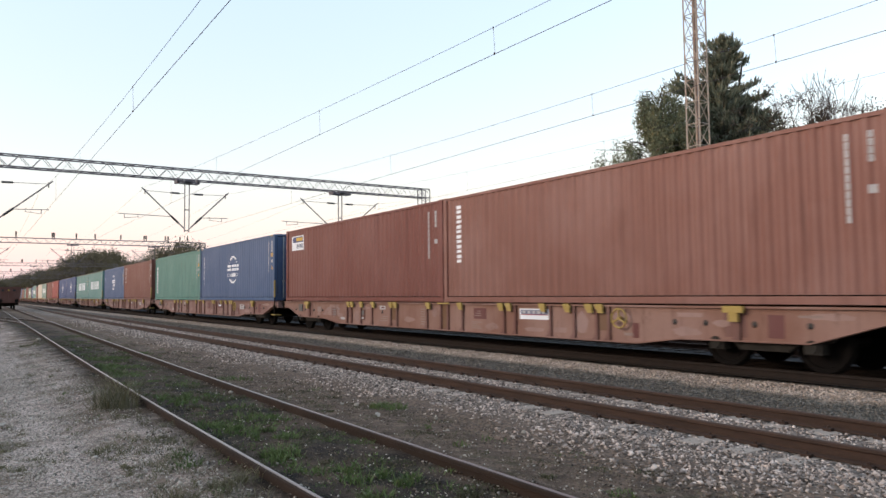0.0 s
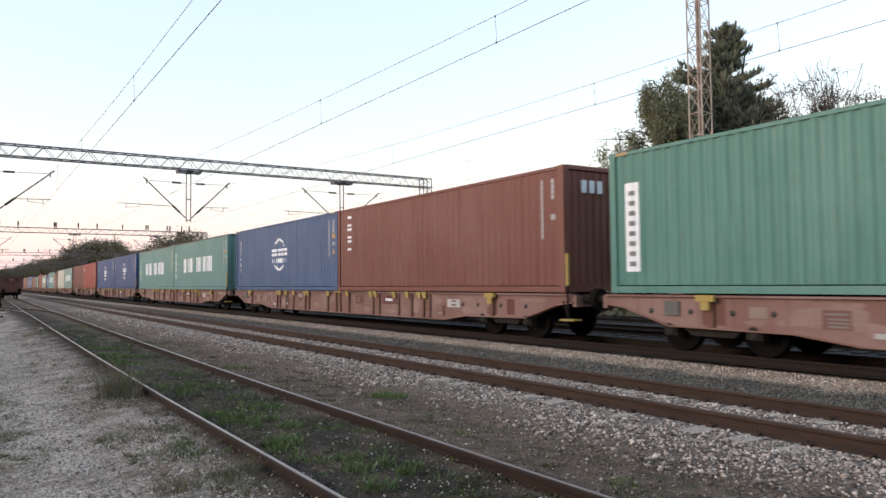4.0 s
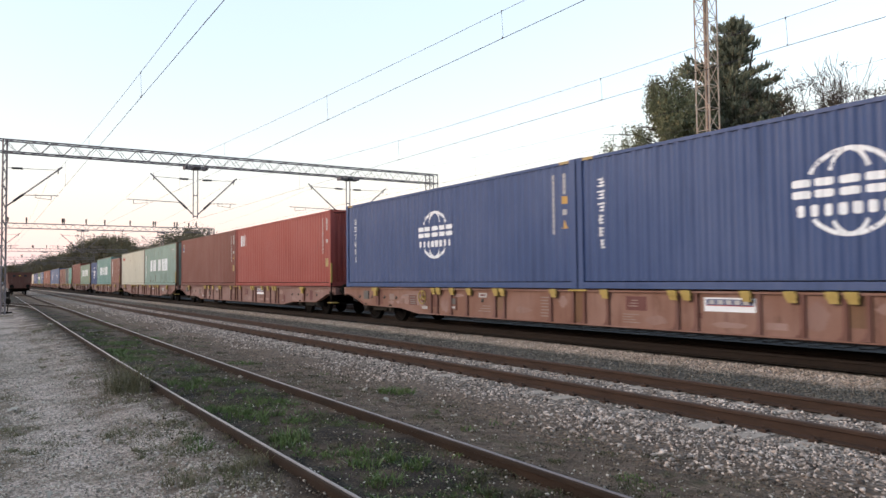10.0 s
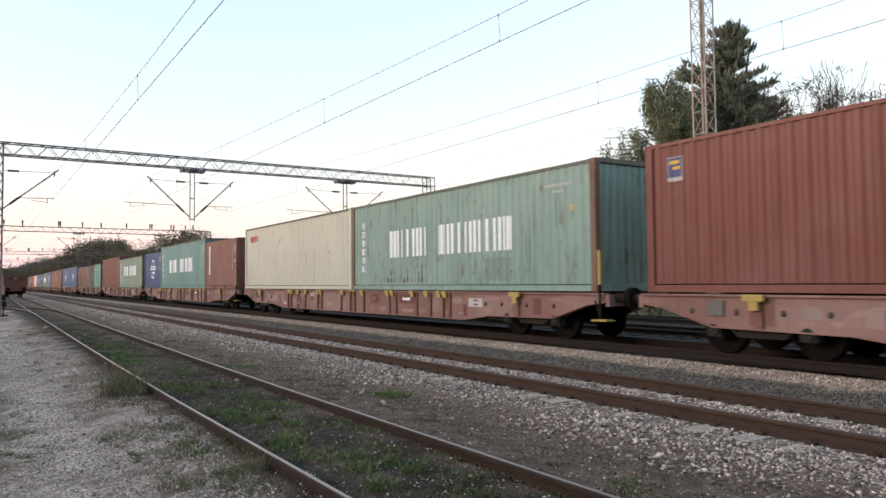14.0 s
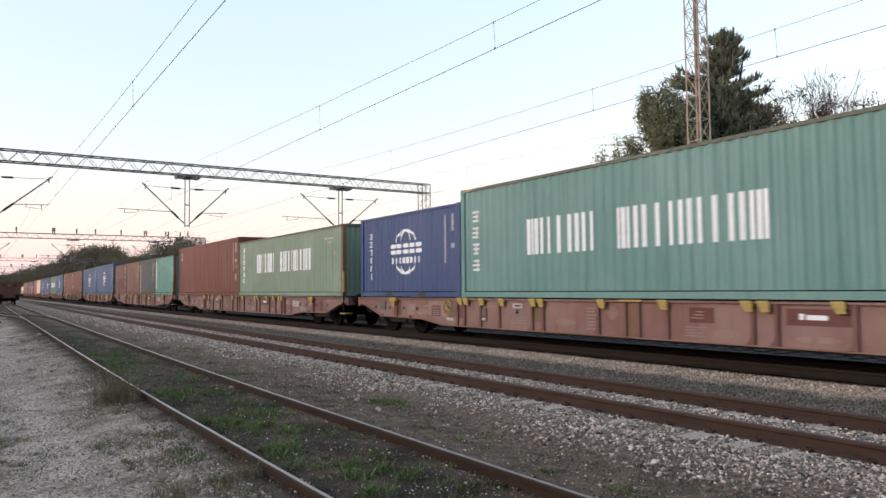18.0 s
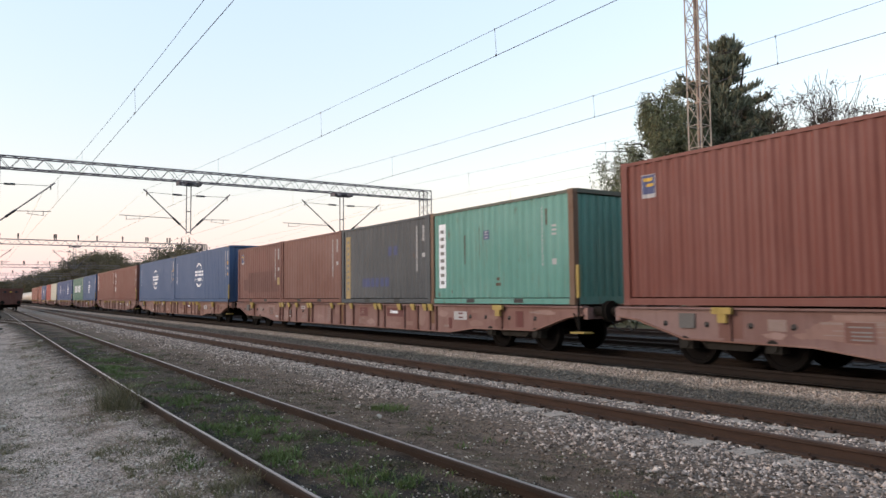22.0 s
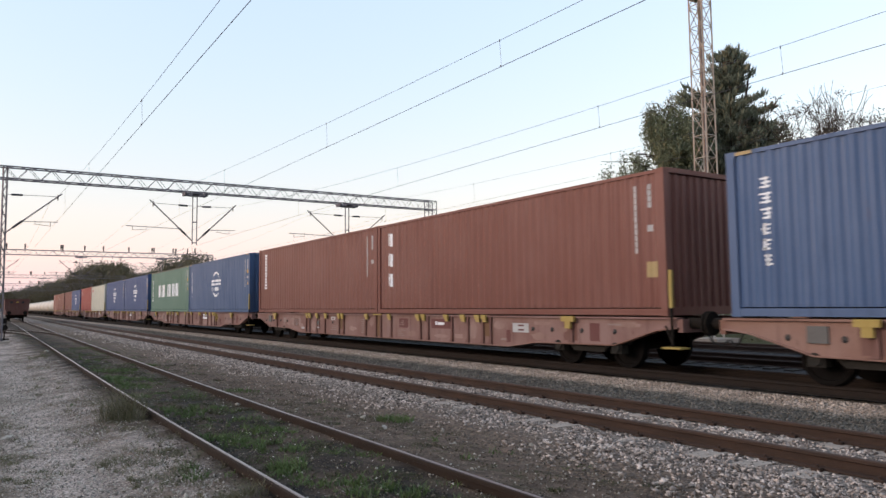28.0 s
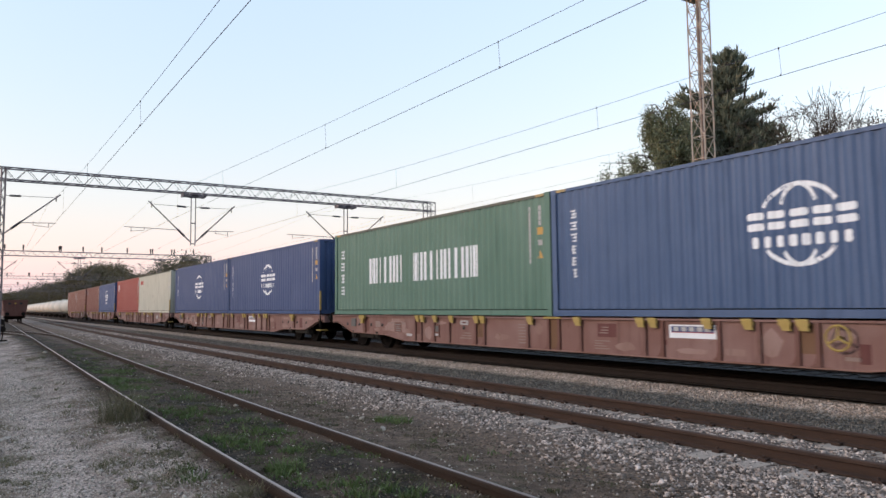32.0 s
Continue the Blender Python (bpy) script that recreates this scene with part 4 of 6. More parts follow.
def build_birch():
    t = thing("birch_tree", "broad drooping grey-green birch with hanging leafy twigs", "tree", pose(42.5 * math.sin(radians(50.65)), 42.5 * math.cos(radians(50.65)), 0))
    rng = np.random.RandomState(5)
    trunk, twig, pts = Shape(), Shape(), []
    limb(trunk, [(0, 0, 0), (0.1, 0, 5), (-0.05, 0.1, 9), (0.2, 0, 12.2)], 0.24, 0.04, 8)
    limb(trunk, [(0, 0, 2.5), (-0.9, 0.5, 6), (-1.7, 1.3, 9.0)], 0.14, 0.04, 6)
    for k in range(125):
        z = 13.1 - 10.1 * rng.uniform(0, 1) ** 0.9
        a = rng.uniform(0, 6.28)
        q = (z - 3) / 10.1
        r = (1.2 + 2.9 * (1 - q ** 2)) * rng.uniform(0.4, 1.0)
        if k % 6 == 0 and z < 9.5:
            a, r = 2.44 + rng.normal(0, 0.25), rng.uniform(2.6, 4.3)
        root, tip = np.array([0, 0, z - 0.5]), np.array([math.cos(a) * r, math.sin(a) * r, z + rng.uniform(-0.2, 0.5)])
        limb(twig, [tuple(root), tuple((root + tip) / 2 + [0, 0, 0.35]), tuple(tip)], 0.045, 0.012, 4)
        for j in range(6):
            u = rng.uniform(0.4, 1.03)
            top = root + (tip - root) * u + rng.normal(0, 0.2, 3)
            drop = rng.uniform(0.4, 1.5)
            limb(twig, [tuple(top), tuple(top - [0, 0, drop])], 0.008, 0.005, 3)
            pts += [top - [0, 0, drop * w] for w in np.linspace(0, 1, 6)]
    part("trunk", trunk, BIRCH_BARK, t)
    part("branchwork", twig, BARK, t)
    crown("crown", leaf_cards(rng, np.array(pts), 0.14, 14, 0.050, 0.9, 1.4), BIRCH_GREEN, t)


def build_bare_tree():
    t = thing("thinning_tree", "half-bare tree with dark twigs and sparse withered leaves", "tree", pose(42 * math.sin(radians(62.3)), 42 * math.cos(radians(62.3)), 0))
    rng = np.random.RandomState(9)
    s, pts = Shape(), []

    def grow(a, d, length, r, depth):
        b = a + d * length
        bow = (a + b) / 2 + rng.normal(0, 0.05, 3) * length
        limb(s, [tuple(a), tuple(bow), tuple(b)], r, r * 0.72, 6 if depth > 3 else 3)
        if depth < 4:
            pts.append(b)
        if depth == 0:
            return
        for k in range({6: 5, 5: 3, 4: 3, 3: 3}.get(depth, 2)):
            e = d + rng.normal(0, 0.66 if depth > 4 else 0.46, 3) + np.array([0, 0, 0.16])
            grow(b, e / np.linalg.norm(e), length * rng.uniform(0.62, 0.92), max(0.013, r * 0.60), depth - 1)

    grow(np.zeros(3), np.array([0, 0, 1.0]), 3.15, 0.24, 6)
    part("trunk", s, surface("dark_twigs", (0.036, 0.030, 0.028), (0.024, 0.020, 0.018), 0.9), t)
    p = np.array(pts)
    clump = np.sin(p[:, 0] * 1.9) + np.sin(p[:, 1] * 2.3 + 1.0) + np.sin(p[:, 2] * 1.4)
    keep = (clump > 0.25 + 0.25 * (p[:, 2] - 10.5)) & (rng.uniform(0, 1, len(p)) < 0.8)
    crown("crown", leaf_cards(rng, p[keep], 0.17, 40, 0.052), THIN_LEAF, t)


build_fir()
build_birch()
build_bare_tree()


def build_wood():
    """The wood along the far side of the line: a few trees, copied at other sizes and turns."""
    kinds = []
    for k in range(3):
        rng = np.random.RandomState(40 + k)
        t = thing("broadleaf_tree", "full green broadleaf tree at the wood's edge", "tree", group="wood along the line")
        s, pts = Shape(), []
        limb(s, [(0, 0, 0), (0.1, 0.1, 3), (0.0, 0.2, 6.5)], 0.3, 0.12, 7)
        for j in range(26):
            a, z = rng.uniform(0, 6.28), rng.uniform(2.2, 9.2)
            r = rng.uniform(0.5, 3.6) * (1 - ((z - 5.2) / 5.4) ** 2) ** 0.5 * (1.15 if k else 0.9)
            tip = np.array([math.cos(a) * r, math.sin(a) * r, z])
            limb(s, [(0, 0, max(1.5, z - 2.4)), tuple(tip * [0.6, 0.6, 1] - [0, 0, 0.6]), tuple(tip)], 0.09, 0.02, 4)
            pts += list(tip + rng.normal(0, 0.68, (14, 3)))
        part("trunk", s, BARK, t)
        crown("crown", leaf_cards(rng, np.array(pts), 0.36, 34, 0.14), WOOD_GREEN, t)
        kinds.append(t)
    rng = random.Random(4)
    tall = lambda y: float(np.interp(y, [110, 123, 132, 143, 155, 180, 203, 235, 258, 285, 350, 610, 900], [7.4, 8.2, 10.2, 11.8, 12.2, 9.4, 11.0, 13.0, 16.8, 15.2, 14.4, 16.6, 18]))
    rows = [(34.5 + rng.uniform(-1.2, 1.2), y) for y in (117, 124, 131, 138, 144)] + [(35 + rng.uniform(-1.5, 3), 150 + 6.5 * i) for i in range(42)]
    rows += [(36 + rng.uniform(-3, 5), 425 + 15 * i) for i in range(34)] + [(28 + rng.uniform(-6, 5), 700 + 22 * i) for i in range(12)]
    spots = [(x, y, tall(y) / 9.6 * rng.uniform(0.86, 1.04)) for x, y in rows]
    for k, (x, y, size) in enumerate(spots):
        if k < 3:
            t = kinds[k]
        else:
            t = copy_thing(kinds[k % 3], Matrix())
        t.matrix_basis = Matrix.LocRotScale((x, y, 0), Euler((0, 0, rng.uniform(0, 6.28))), (size * 1.1, size * 1.1, size))


build_wood()


def build_hill():
    xs, ys = np.linspace(-900, 900, 40), np.array([1500.0, 1700.0, 1950.0, 2300.0])
    v = [(x, y, (0, 26, 40, 20)[j] * (0.75 + 0.3 * math.sin(x / 170 + j) + 0.12 * math.sin(x / 40)) - 2) for j, y in enumerate(ys) for x in xs]
    f = [(j * 40 + i, j * 40 + i + 1, j * 40 + 41 + i, j * 40 + 40 + i) for j in range(3) for i in range(39)]
    s = Shape().add(v, f)
    # Distance haze is painted into the slope's bluish grey.
    thing("backdrop_hill", "low hazy wooded hill on the horizon", "hill", kind="structure", data=s.mesh("backdrop_hill", surface("hazy_wooded_slope", (0.13, 0.14, 0.16), (0.10, 0.11, 0.12), 1.0, 0, 0.02, 0.4, 0.6, 0.3), True))


build_hill()


# ---- weeds ----
def blades(name, label, spots, mat, seed, wide=1.0, more=1):
    """Tufts of bent blades; spots of (x, y, radius, height, count)."""
    rng = np.random.RandomState(seed)
    quads = []
    for x, y, rad, h, n in spots:
        n = int(n * more)
        r, a = rad * np.sqrt(rng.uniform(0, 1, n)), rng.uniform(0, 6.28, n)
        bx, by = x + r * np.cos(a), y + r * np.sin(a)
        lean = rng.normal(0, 0.62, (n, 2)) + np.stack([np.cos(a), np.sin(a)], 1) * 0.25
        hh = h * 0.68 * rng.uniform(0.3, 1.15, n)
        w = (0.003 + 0.0032 * rng.uniform(0, 1, n)) * wide
        ta = rng.uniform(0, 6.28, n)
        sx, sy = np.cos(ta) * w, np.sin(ta) * w
        z0 = np.array([bed_z(q) for q in bx]) - 0.02
        mx, my = bx + lean[:, 0] * hh * 0.35, by + lean[:, 1] * hh * 0.35
        tx, ty = bx + lean[:, 0] * hh, by + lean[:, 1] * hh
        low = np.stack([np.stack([bx - sx, by - sy, z0], 1), np.stack([bx + sx, by + sy, z0], 1), np.stack([mx + sx, my + sy, z0 + hh * 0.6], 1), np.stack([mx - sx, my - sy, z0 + hh * 0.6], 1)], 1)
        top = np.stack([np.stack([mx - sx, my - sy, z0 + hh * 0.6], 1), np.stack([mx + sx, my + sy, z0 + hh * 0.6], 1), np.stack([tx + sx * 0.2, ty + sy * 0.2, z0 + hh], 1), np.stack([tx - sx * 0.2, ty - sy * 0.2, z0 + hh], 1)], 1)
        quads += [low, top]
    v = np.concatenate(quads).reshape(-1, 3)
    thing(name, label, "grass", kind="stuff", data=raw_mesh(name, v, np.arange(len(v)).reshape(-1, 4), mat))


def build_weeds():
    rng = np.random.RandomState(31)
    fresh, dry, low = list(FRESH_SPOTS), [], []
    for x, y, rad, h, count in DRY_SPOTS:
        if h > 0.3:
            dry.append((x, y, rad, h, count))
            continue
        for j in range(8):
            dry.append((x + rng.normal(0, rad * 0.6), y + rng.normal(0, rad * 0.9), rad * rng.uniform(0.12, 0.5), h * rng.uniform(0.6, 1.4), count / 11))
    for k in range(14):
        y = 4.2 + 14 * rng.uniform(0, 1) ** 1.3
        x = near_x(y) + rng.uniform(-0.55, 0.3)
        for j in range(5):
            fresh.append((x + rng.normal(0, 0.10), y + rng.normal(0, 0.2), rng.uniform(0.05, 0.12), rng.uniform(0.08, 0.15), 34))
    for k in range(240):
        y = 3.2 + 28 * rng.uniform(0, 1) ** 1.5
        x = near_x(y) + rng.uniform(-0.66, 0.66)
        fresh.append((x, y, rng.uniform(0.03, 0.14), rng.uniform(0.03, 0.09), 16))
    for k in range(170):
        y = 3.0 + 26 * rng.uniform(0, 1) ** 1.5
        x = near_x(y) + rng.uniform(-0.62, 0.62)
        (low if k % 4 else fresh).append((x, y, rng.uniform(0.08, 0.26), rng.uniform(0.025, 0.06), 90))
    for k in range(60):
        y = 3.0 + 24 * rng.uniform(0, 1) ** 1.4
        low.append((rng.uniform(3.9, 5.6), y, rng.uniform(0.08, 0.25), rng.uniform(0.02, 0.05), 70))
    for k in range(90):
        y = 3.0 + 30 * rng.uniform(0, 1) ** 1.4
        x = 1.9 + rng.uniform(-0.9, 0.25) if k % 2 else rng.uniform(3.9, 5.4)
        (dry if rng.uniform() < 0.7 else fresh).append((x, y, rng.uniform(0.05, 0.22), rng.uniform(0.03, 0.10), 22))
    for k in range(46):
        x, y = rng.uniform(-3.2, 0.7), rng.uniform(4, 26)
        for j in range(7):
            dry.append((x + rng.normal(0, 0.22), y + rng.normal(0, 0.38), rng.uniform(0.02, 0.11), rng.uniform(0.02, 0.055), 7))
    for k in range(26):
        y = rng.uniform(5.2, 12.5)
        x = rng.uniform(1.25, 2.0)
        for j in range(5):
            dry.append((x + rng.normal(0, 0.12), y + rng.normal(0, 0.25), rng.uniform(0.02, 0.10), rng.uniform(0.03, 0.10), 9))
    for k in range(60):
        y = rng.uniform(26, 60)
        (dry if k % 3 else fresh).append((near_x(y) + rng.uniform(-1.6, 1.8), y, 0.35, 0.10, 24))
    blades("grass_tufts", "fresh green grass tufts between the siding's rails", fresh, GRASS, 1)
    blades("low_weeds", "low dark olive weeds and moss on the soil", low, LOW_WEED, 3, 0.8, 1.4)
    blades("weed_tufts", "dry olive weeds along the siding", dry, WEED, 2, 0.5, 2.2)
    hedge = np.stack([rng.uniform(29, 31.5, 900), rng.uniform(-5, 110, 900), rng.uniform(0.1, 1.9, 900)], 1)
    thing("hedge", "low dark hedge beyond the tracks", "hedge", kind="stuff",
          data=raw_mesh("hedge", leaf_cards(rng, hedge, 0.4, 12, 0.16), np.arange(900 * 12 * 4).reshape(-1, 4), WOOD_GREEN))


build_weeds()


# ---- containers ----
PERIOD, DEPTH = 0.2786, 0.030


def ripple(y, L):
    """Depth of the side wall's corrugation at y, 0 outside to DEPTH inside."""
    u = (y + L / 2 - 0.16) % PERIOD
    return float(np.interp(u, [0, 0.072, 0.140, 0.212, PERIOD], [0, 0, DEPTH, DEPTH, 0]))


def breaks(y0, y1, L):
    """All bends of the corrugation between y0 and y1, with the ends."""
    out = [y0, y1]
    k = math.floor((y0 + L / 2 - 0.16) / PERIOD) - 1
    while True:
        base = -L / 2 + 0.16 + k * PERIOD
        if base > y1:
            break
        out += [base + d for d in (0, 0.072, 0.140, 0.212) if y0 < base + d < y1]
        k += 1
    return sorted(set(out))


CACHE = {}


def cached(key, make, mat, name, smooth=False):
    if key not in CACHE:
        CACHE[key] = make().mesh(name, mat, smooth)
    return CACHE[key]


def side_wall(L, H, k):
    s = Shape()
    ys = breaks(-L / 2 + 0.16, L / 2 - 0.16, L)
    x = lambda y: k * (1.207 - ripple(y, L))
    v = [(x(y), y, z) for y in ys for z in (0.172, H - 0.062)]
    s.add(v, [(2 * i, 2 * i + 2, 2 * i + 3, 2 * i + 1) for i in range(len(ys) - 1)])
    v = [(x(y) - k * 0.03, y, z) for y in (ys[0], ys[-1]) for z in (0.155, H - 0.062)]
    return s


def door_leaf(L, H, side):
    y = -L / 2 + 0.03
    return Shape().box(*sorted((side * 0.008, side * 1.06)), y - 0.025, y + 0.025, 0.16, H - 0.13)


def door_panel(L, side, z):
    y = -L / 2 + 0.005
    return Shape().box(*sorted((side * 0.06, side * 1.0)), y - 0.004, y + 0.004, z, z + 0.28)


def end_wall(L, H, k):
    s = Shape()
    y = k * (L / 2 - 0.03)
    xs = []
    x = -1.06
    while x < 1.06:
        xs += [(x, 0), (x + 0.075, 0), (x + 0.115, 0.045), (x + 0.19, 0.045)]
        x += 0.23
    xs = [(min(a, 1.06), b) for a, b in xs]
    v = [(a, y - k * b, z) for a, b in xs for z in (0.16, H - 0.11)]
    return s.add(v, [(2 * i, 2 * i + 2, 2 * i + 3, 2 * i + 1) for i in range(len(xs) - 1)])


def stuck(L, quads, k=-1, lift=0.004):
    """Flat marks that follow the corrugated side; quads of (y0, y1, z0, z1) or lists of (y, z) points in pairs."""
    s = Shape()
    for y0, y1, z0, z1 in quads:
        ys = breaks(y0, y1, L)
        v = [(k * (1.207 - ripple(y, L) + lift), y, z) for y in ys for z in (z0, z1)]
        s.add(v, [(2 * i, 2 * i + 2, 2 * i + 3, 2 * i + 1) for i in range(len(ys) - 1)])
    return s


def arc_marks(L, cy, cz, ry, rz, a0, a1, w, k=-1):
    """A stroke along an ellipse, following the corrugated side."""
    s, v, n = Shape(), [], 26
    for i in range(n + 1):
        a = radians(a0 + (a1 - a0) * i / n)
        for q in (-0.5, 0.5):
            y, z = cy - (ry + q * w) * math.cos(a), cz + (rz + q * w) * math.sin(a)
            v.append((k * (1.207 - ripple(y, L) + 0.004), y, z))
    return s.add(v, [(2 * i, 2 * i + 2, 2 * i + 3, 2 * i + 1) for i in range(n)])


def joined(*shapes):
    s = Shape()
    for q in shapes:
        s.add(q.v, q.f)
    return s


def row_of(L, u0, u1, z0, z1, n, gap=0.22, skip=()):
    """n blocks side by side, u counted from the end farther up the line."""
    w = (u1 - u0) / n
    return stuck(L, [(L / 2 - u0 - (i + 1 - gap / 2) * w, L / 2 - u0 - (i + gap / 2) * w, z0, z1) for i in range(n) if i not in skip])


def column_of(L, u0, u1, z_top, z_low, n, gap=0.25):
    h = (z_top - z_low) / n
    return stuck(L, [(L / 2 - u1, L / 2 - u0, z_top - (i + 1 - gap / 2) * h, z_top - (i + gap / 2) * h) for i in range(n)])


def stroke_block(L, u0, u1, top, h, seed):
    """One unreadable character: a block of a few bars."""
    rng = random.Random(seed)
    quads = []
    for j in range(3):
        zz = top - h * (0.10 + 0.27 * j)
        quads.append((L / 2 - u1 + rng.uniform(0, 0.07), L / 2 - u0 - rng.uniform(0, 0.07), zz - h * 0.12, zz))
    mid = L / 2 - (u0 + u1) / 2 + rng.uniform(-0.06, 0.06)
    quads.append((mid - 0.028, mid + 0.028, top - h * 0.80, top - h * 0.05))
    return stuck(L, quads)


def strokes(L, u0, u1, z0, z1, n, seed):
    h = (z1 - z0) / n
    return [lambda i=i: stroke_block(L, u0, u1, z1 - i * h, h, seed * 10 + i) for i in range(n)]


def id_marks(c, L, H, hc):
    """The small number columns and stickers by the leading end."""
    part("number_column", cached(("num", L, H), lambda: joined(column_of(L, L - 0.79, L - 0.72, H - 0.28, H - 1.70, 11, 0.10), column_of(L, L - 0.43, L - 0.36, H - 0.28, H - 0.78, 4, 0.10), column_of(L, L - 0.45, L - 0.33, H - 1.12, H - 1.27, 1, 0.1)), PALE_MARK, "number_column"), None, c)["kind"] = "stuff"
    if hc:
        part("height_sticker", cached(("stk", L, H), lambda: joined(column_of(L, L - 0.47, L - 0.30, H - 0.82, H - 1.0, 1, 0.0)), ORANGE, "height_sticker"), None, c)
        part("warning_triangle", cached(("tri", L, H), lambda: triangle(L, L - 0.40, H - 1.58, 0.20), ORANGE, "warning_triangle"), None, c)
        part("end_triangle", cached(("etri", L, H), lambda: Shape().prism([(0.02, H - 1.12), (0.24, H - 1.12), (0.02, H - 0.88)], "y", -L / 2 + 0.020, -L / 2 + 0.032), ORANGE, "end_triangle"), None, c, "orange warning triangle on the end wall")
        many(c, "height_stripe", ("hst", L, H), [lambda k=k: Shape().box(-1.2245, -1.2195, k * (L / 2 - 0.36) - 0.16, k * (L / 2 - 0.36) + 0.16, H - 0.08, H - 0.018) for k in (-1, 1)], FADED_AMBER, "amber height warning stripe")


def triangle(L, u, z, r):
    y = L / 2 - u
    v = [(-(1.207 - ripple(a, L) + 0.005), a, b) for a, b in ((y - r * 0.5, z), (y + r * 0.5, z), (y, z + r))]
    return Shape().add(v, [(0, 1, 2)])


def rounded(L, u0, u1, z0, z1, lift=0.004):
    """A solid block with cut corners."""
    c = min(u1 - u0, z1 - z0) * 0.22
    s = Shape()
    a, b = L / 2 - u1, L / 2 - u0
    ys = sorted(set([a, a + c, b - c, b] + breaks(a, b, L)))
    cut = lambda y: c * max(0.0, 1 - (y - a) / c, 1 - (b - y) / c)
    v = [(-(1.207 - ripple(y, L) + lift), y, z) for y in ys for z in (z0 + cut(y), z1 - cut(y))]
    return s.add(v, [(2 * i, 2 * i + 2, 2 * i + 3, 2 * i + 1) for i in range(len(ys) - 1)])


def many(c, name, key, makes, mat, label=""):
    """One part for each of several marks."""
    for i, make in enumerate(makes):
        part(name, cached((key, i), make, mat, name), None, c, label)


def row_blocks(L, u0, u1, z0, z1, n, gap):
    w = (u1 - u0) / n
    return [lambda i=i: rounded(L, u0 + (i + gap / 2) * w, u0 + (i + 1 - gap / 2) * w, z0, z1) for i in range(n)]


def row_split(L, u0, u1, z0, z1, n, gap, slit):
    """Rounded blocks side by side, each cut in two by a level slit."""
    w, mid = (u1 - u0) / n, (z0 + z1) / 2
    return [lambda i=i, lo=lo, hi=hi: rounded(L, u0 + (i + gap / 2) * w, u0 + (i + 1 - gap / 2) * w, lo, hi) for i in range(n) for lo, hi in ((z0, mid - slit / 2), (mid + slit / 2, z1))]


def row_bars(L, u0, u1, z0, z1, pattern):
    """Plain upright bars, one, two or three in the place of each letter of a word."""
    w = (u1 - u0) / len(pattern)
    out = []
    for i, k in enumerate(pattern):
        mid = L / 2 - u0 - (i + 0.5) * w
        out.append(lambda m=mid, k=k: stuck(L, [(m + w * c - w * 0.11, m + w * c + w * 0.11, z0, z1) for c in {1: (0.0,), 2: (-0.26, 0.26), 3: (-0.3, 0.0, 0.3)}[k]]))
    return out


def globe(L, H):
    cz = 1.58 if H > 2.7 else 1.42
    m = [lambda: arc_marks(L, 0, cz, 0.74, 0.68, 30, 150, 0.075), lambda: arc_marks(L, 0, cz, 0.74, 0.68, 217, 323, 0.075),
         lambda: arc_marks(L, 0, cz, 0.36, 0.68, 32, 148, 0.07), lambda: arc_marks(L, 0, cz, 0.36, 0.68, 222, 318, 0.07)]
    m += row_split(L, L / 2 - 1.0, L / 2 + 1.0, cz - 0.06, cz + 0.26, 5, 0.2, 0.06)
    return m + row_blocks(L, L / 2 - 0.92, L / 2 + 0.92, cz - 0.37, cz - 0.17, 8, 0.42)


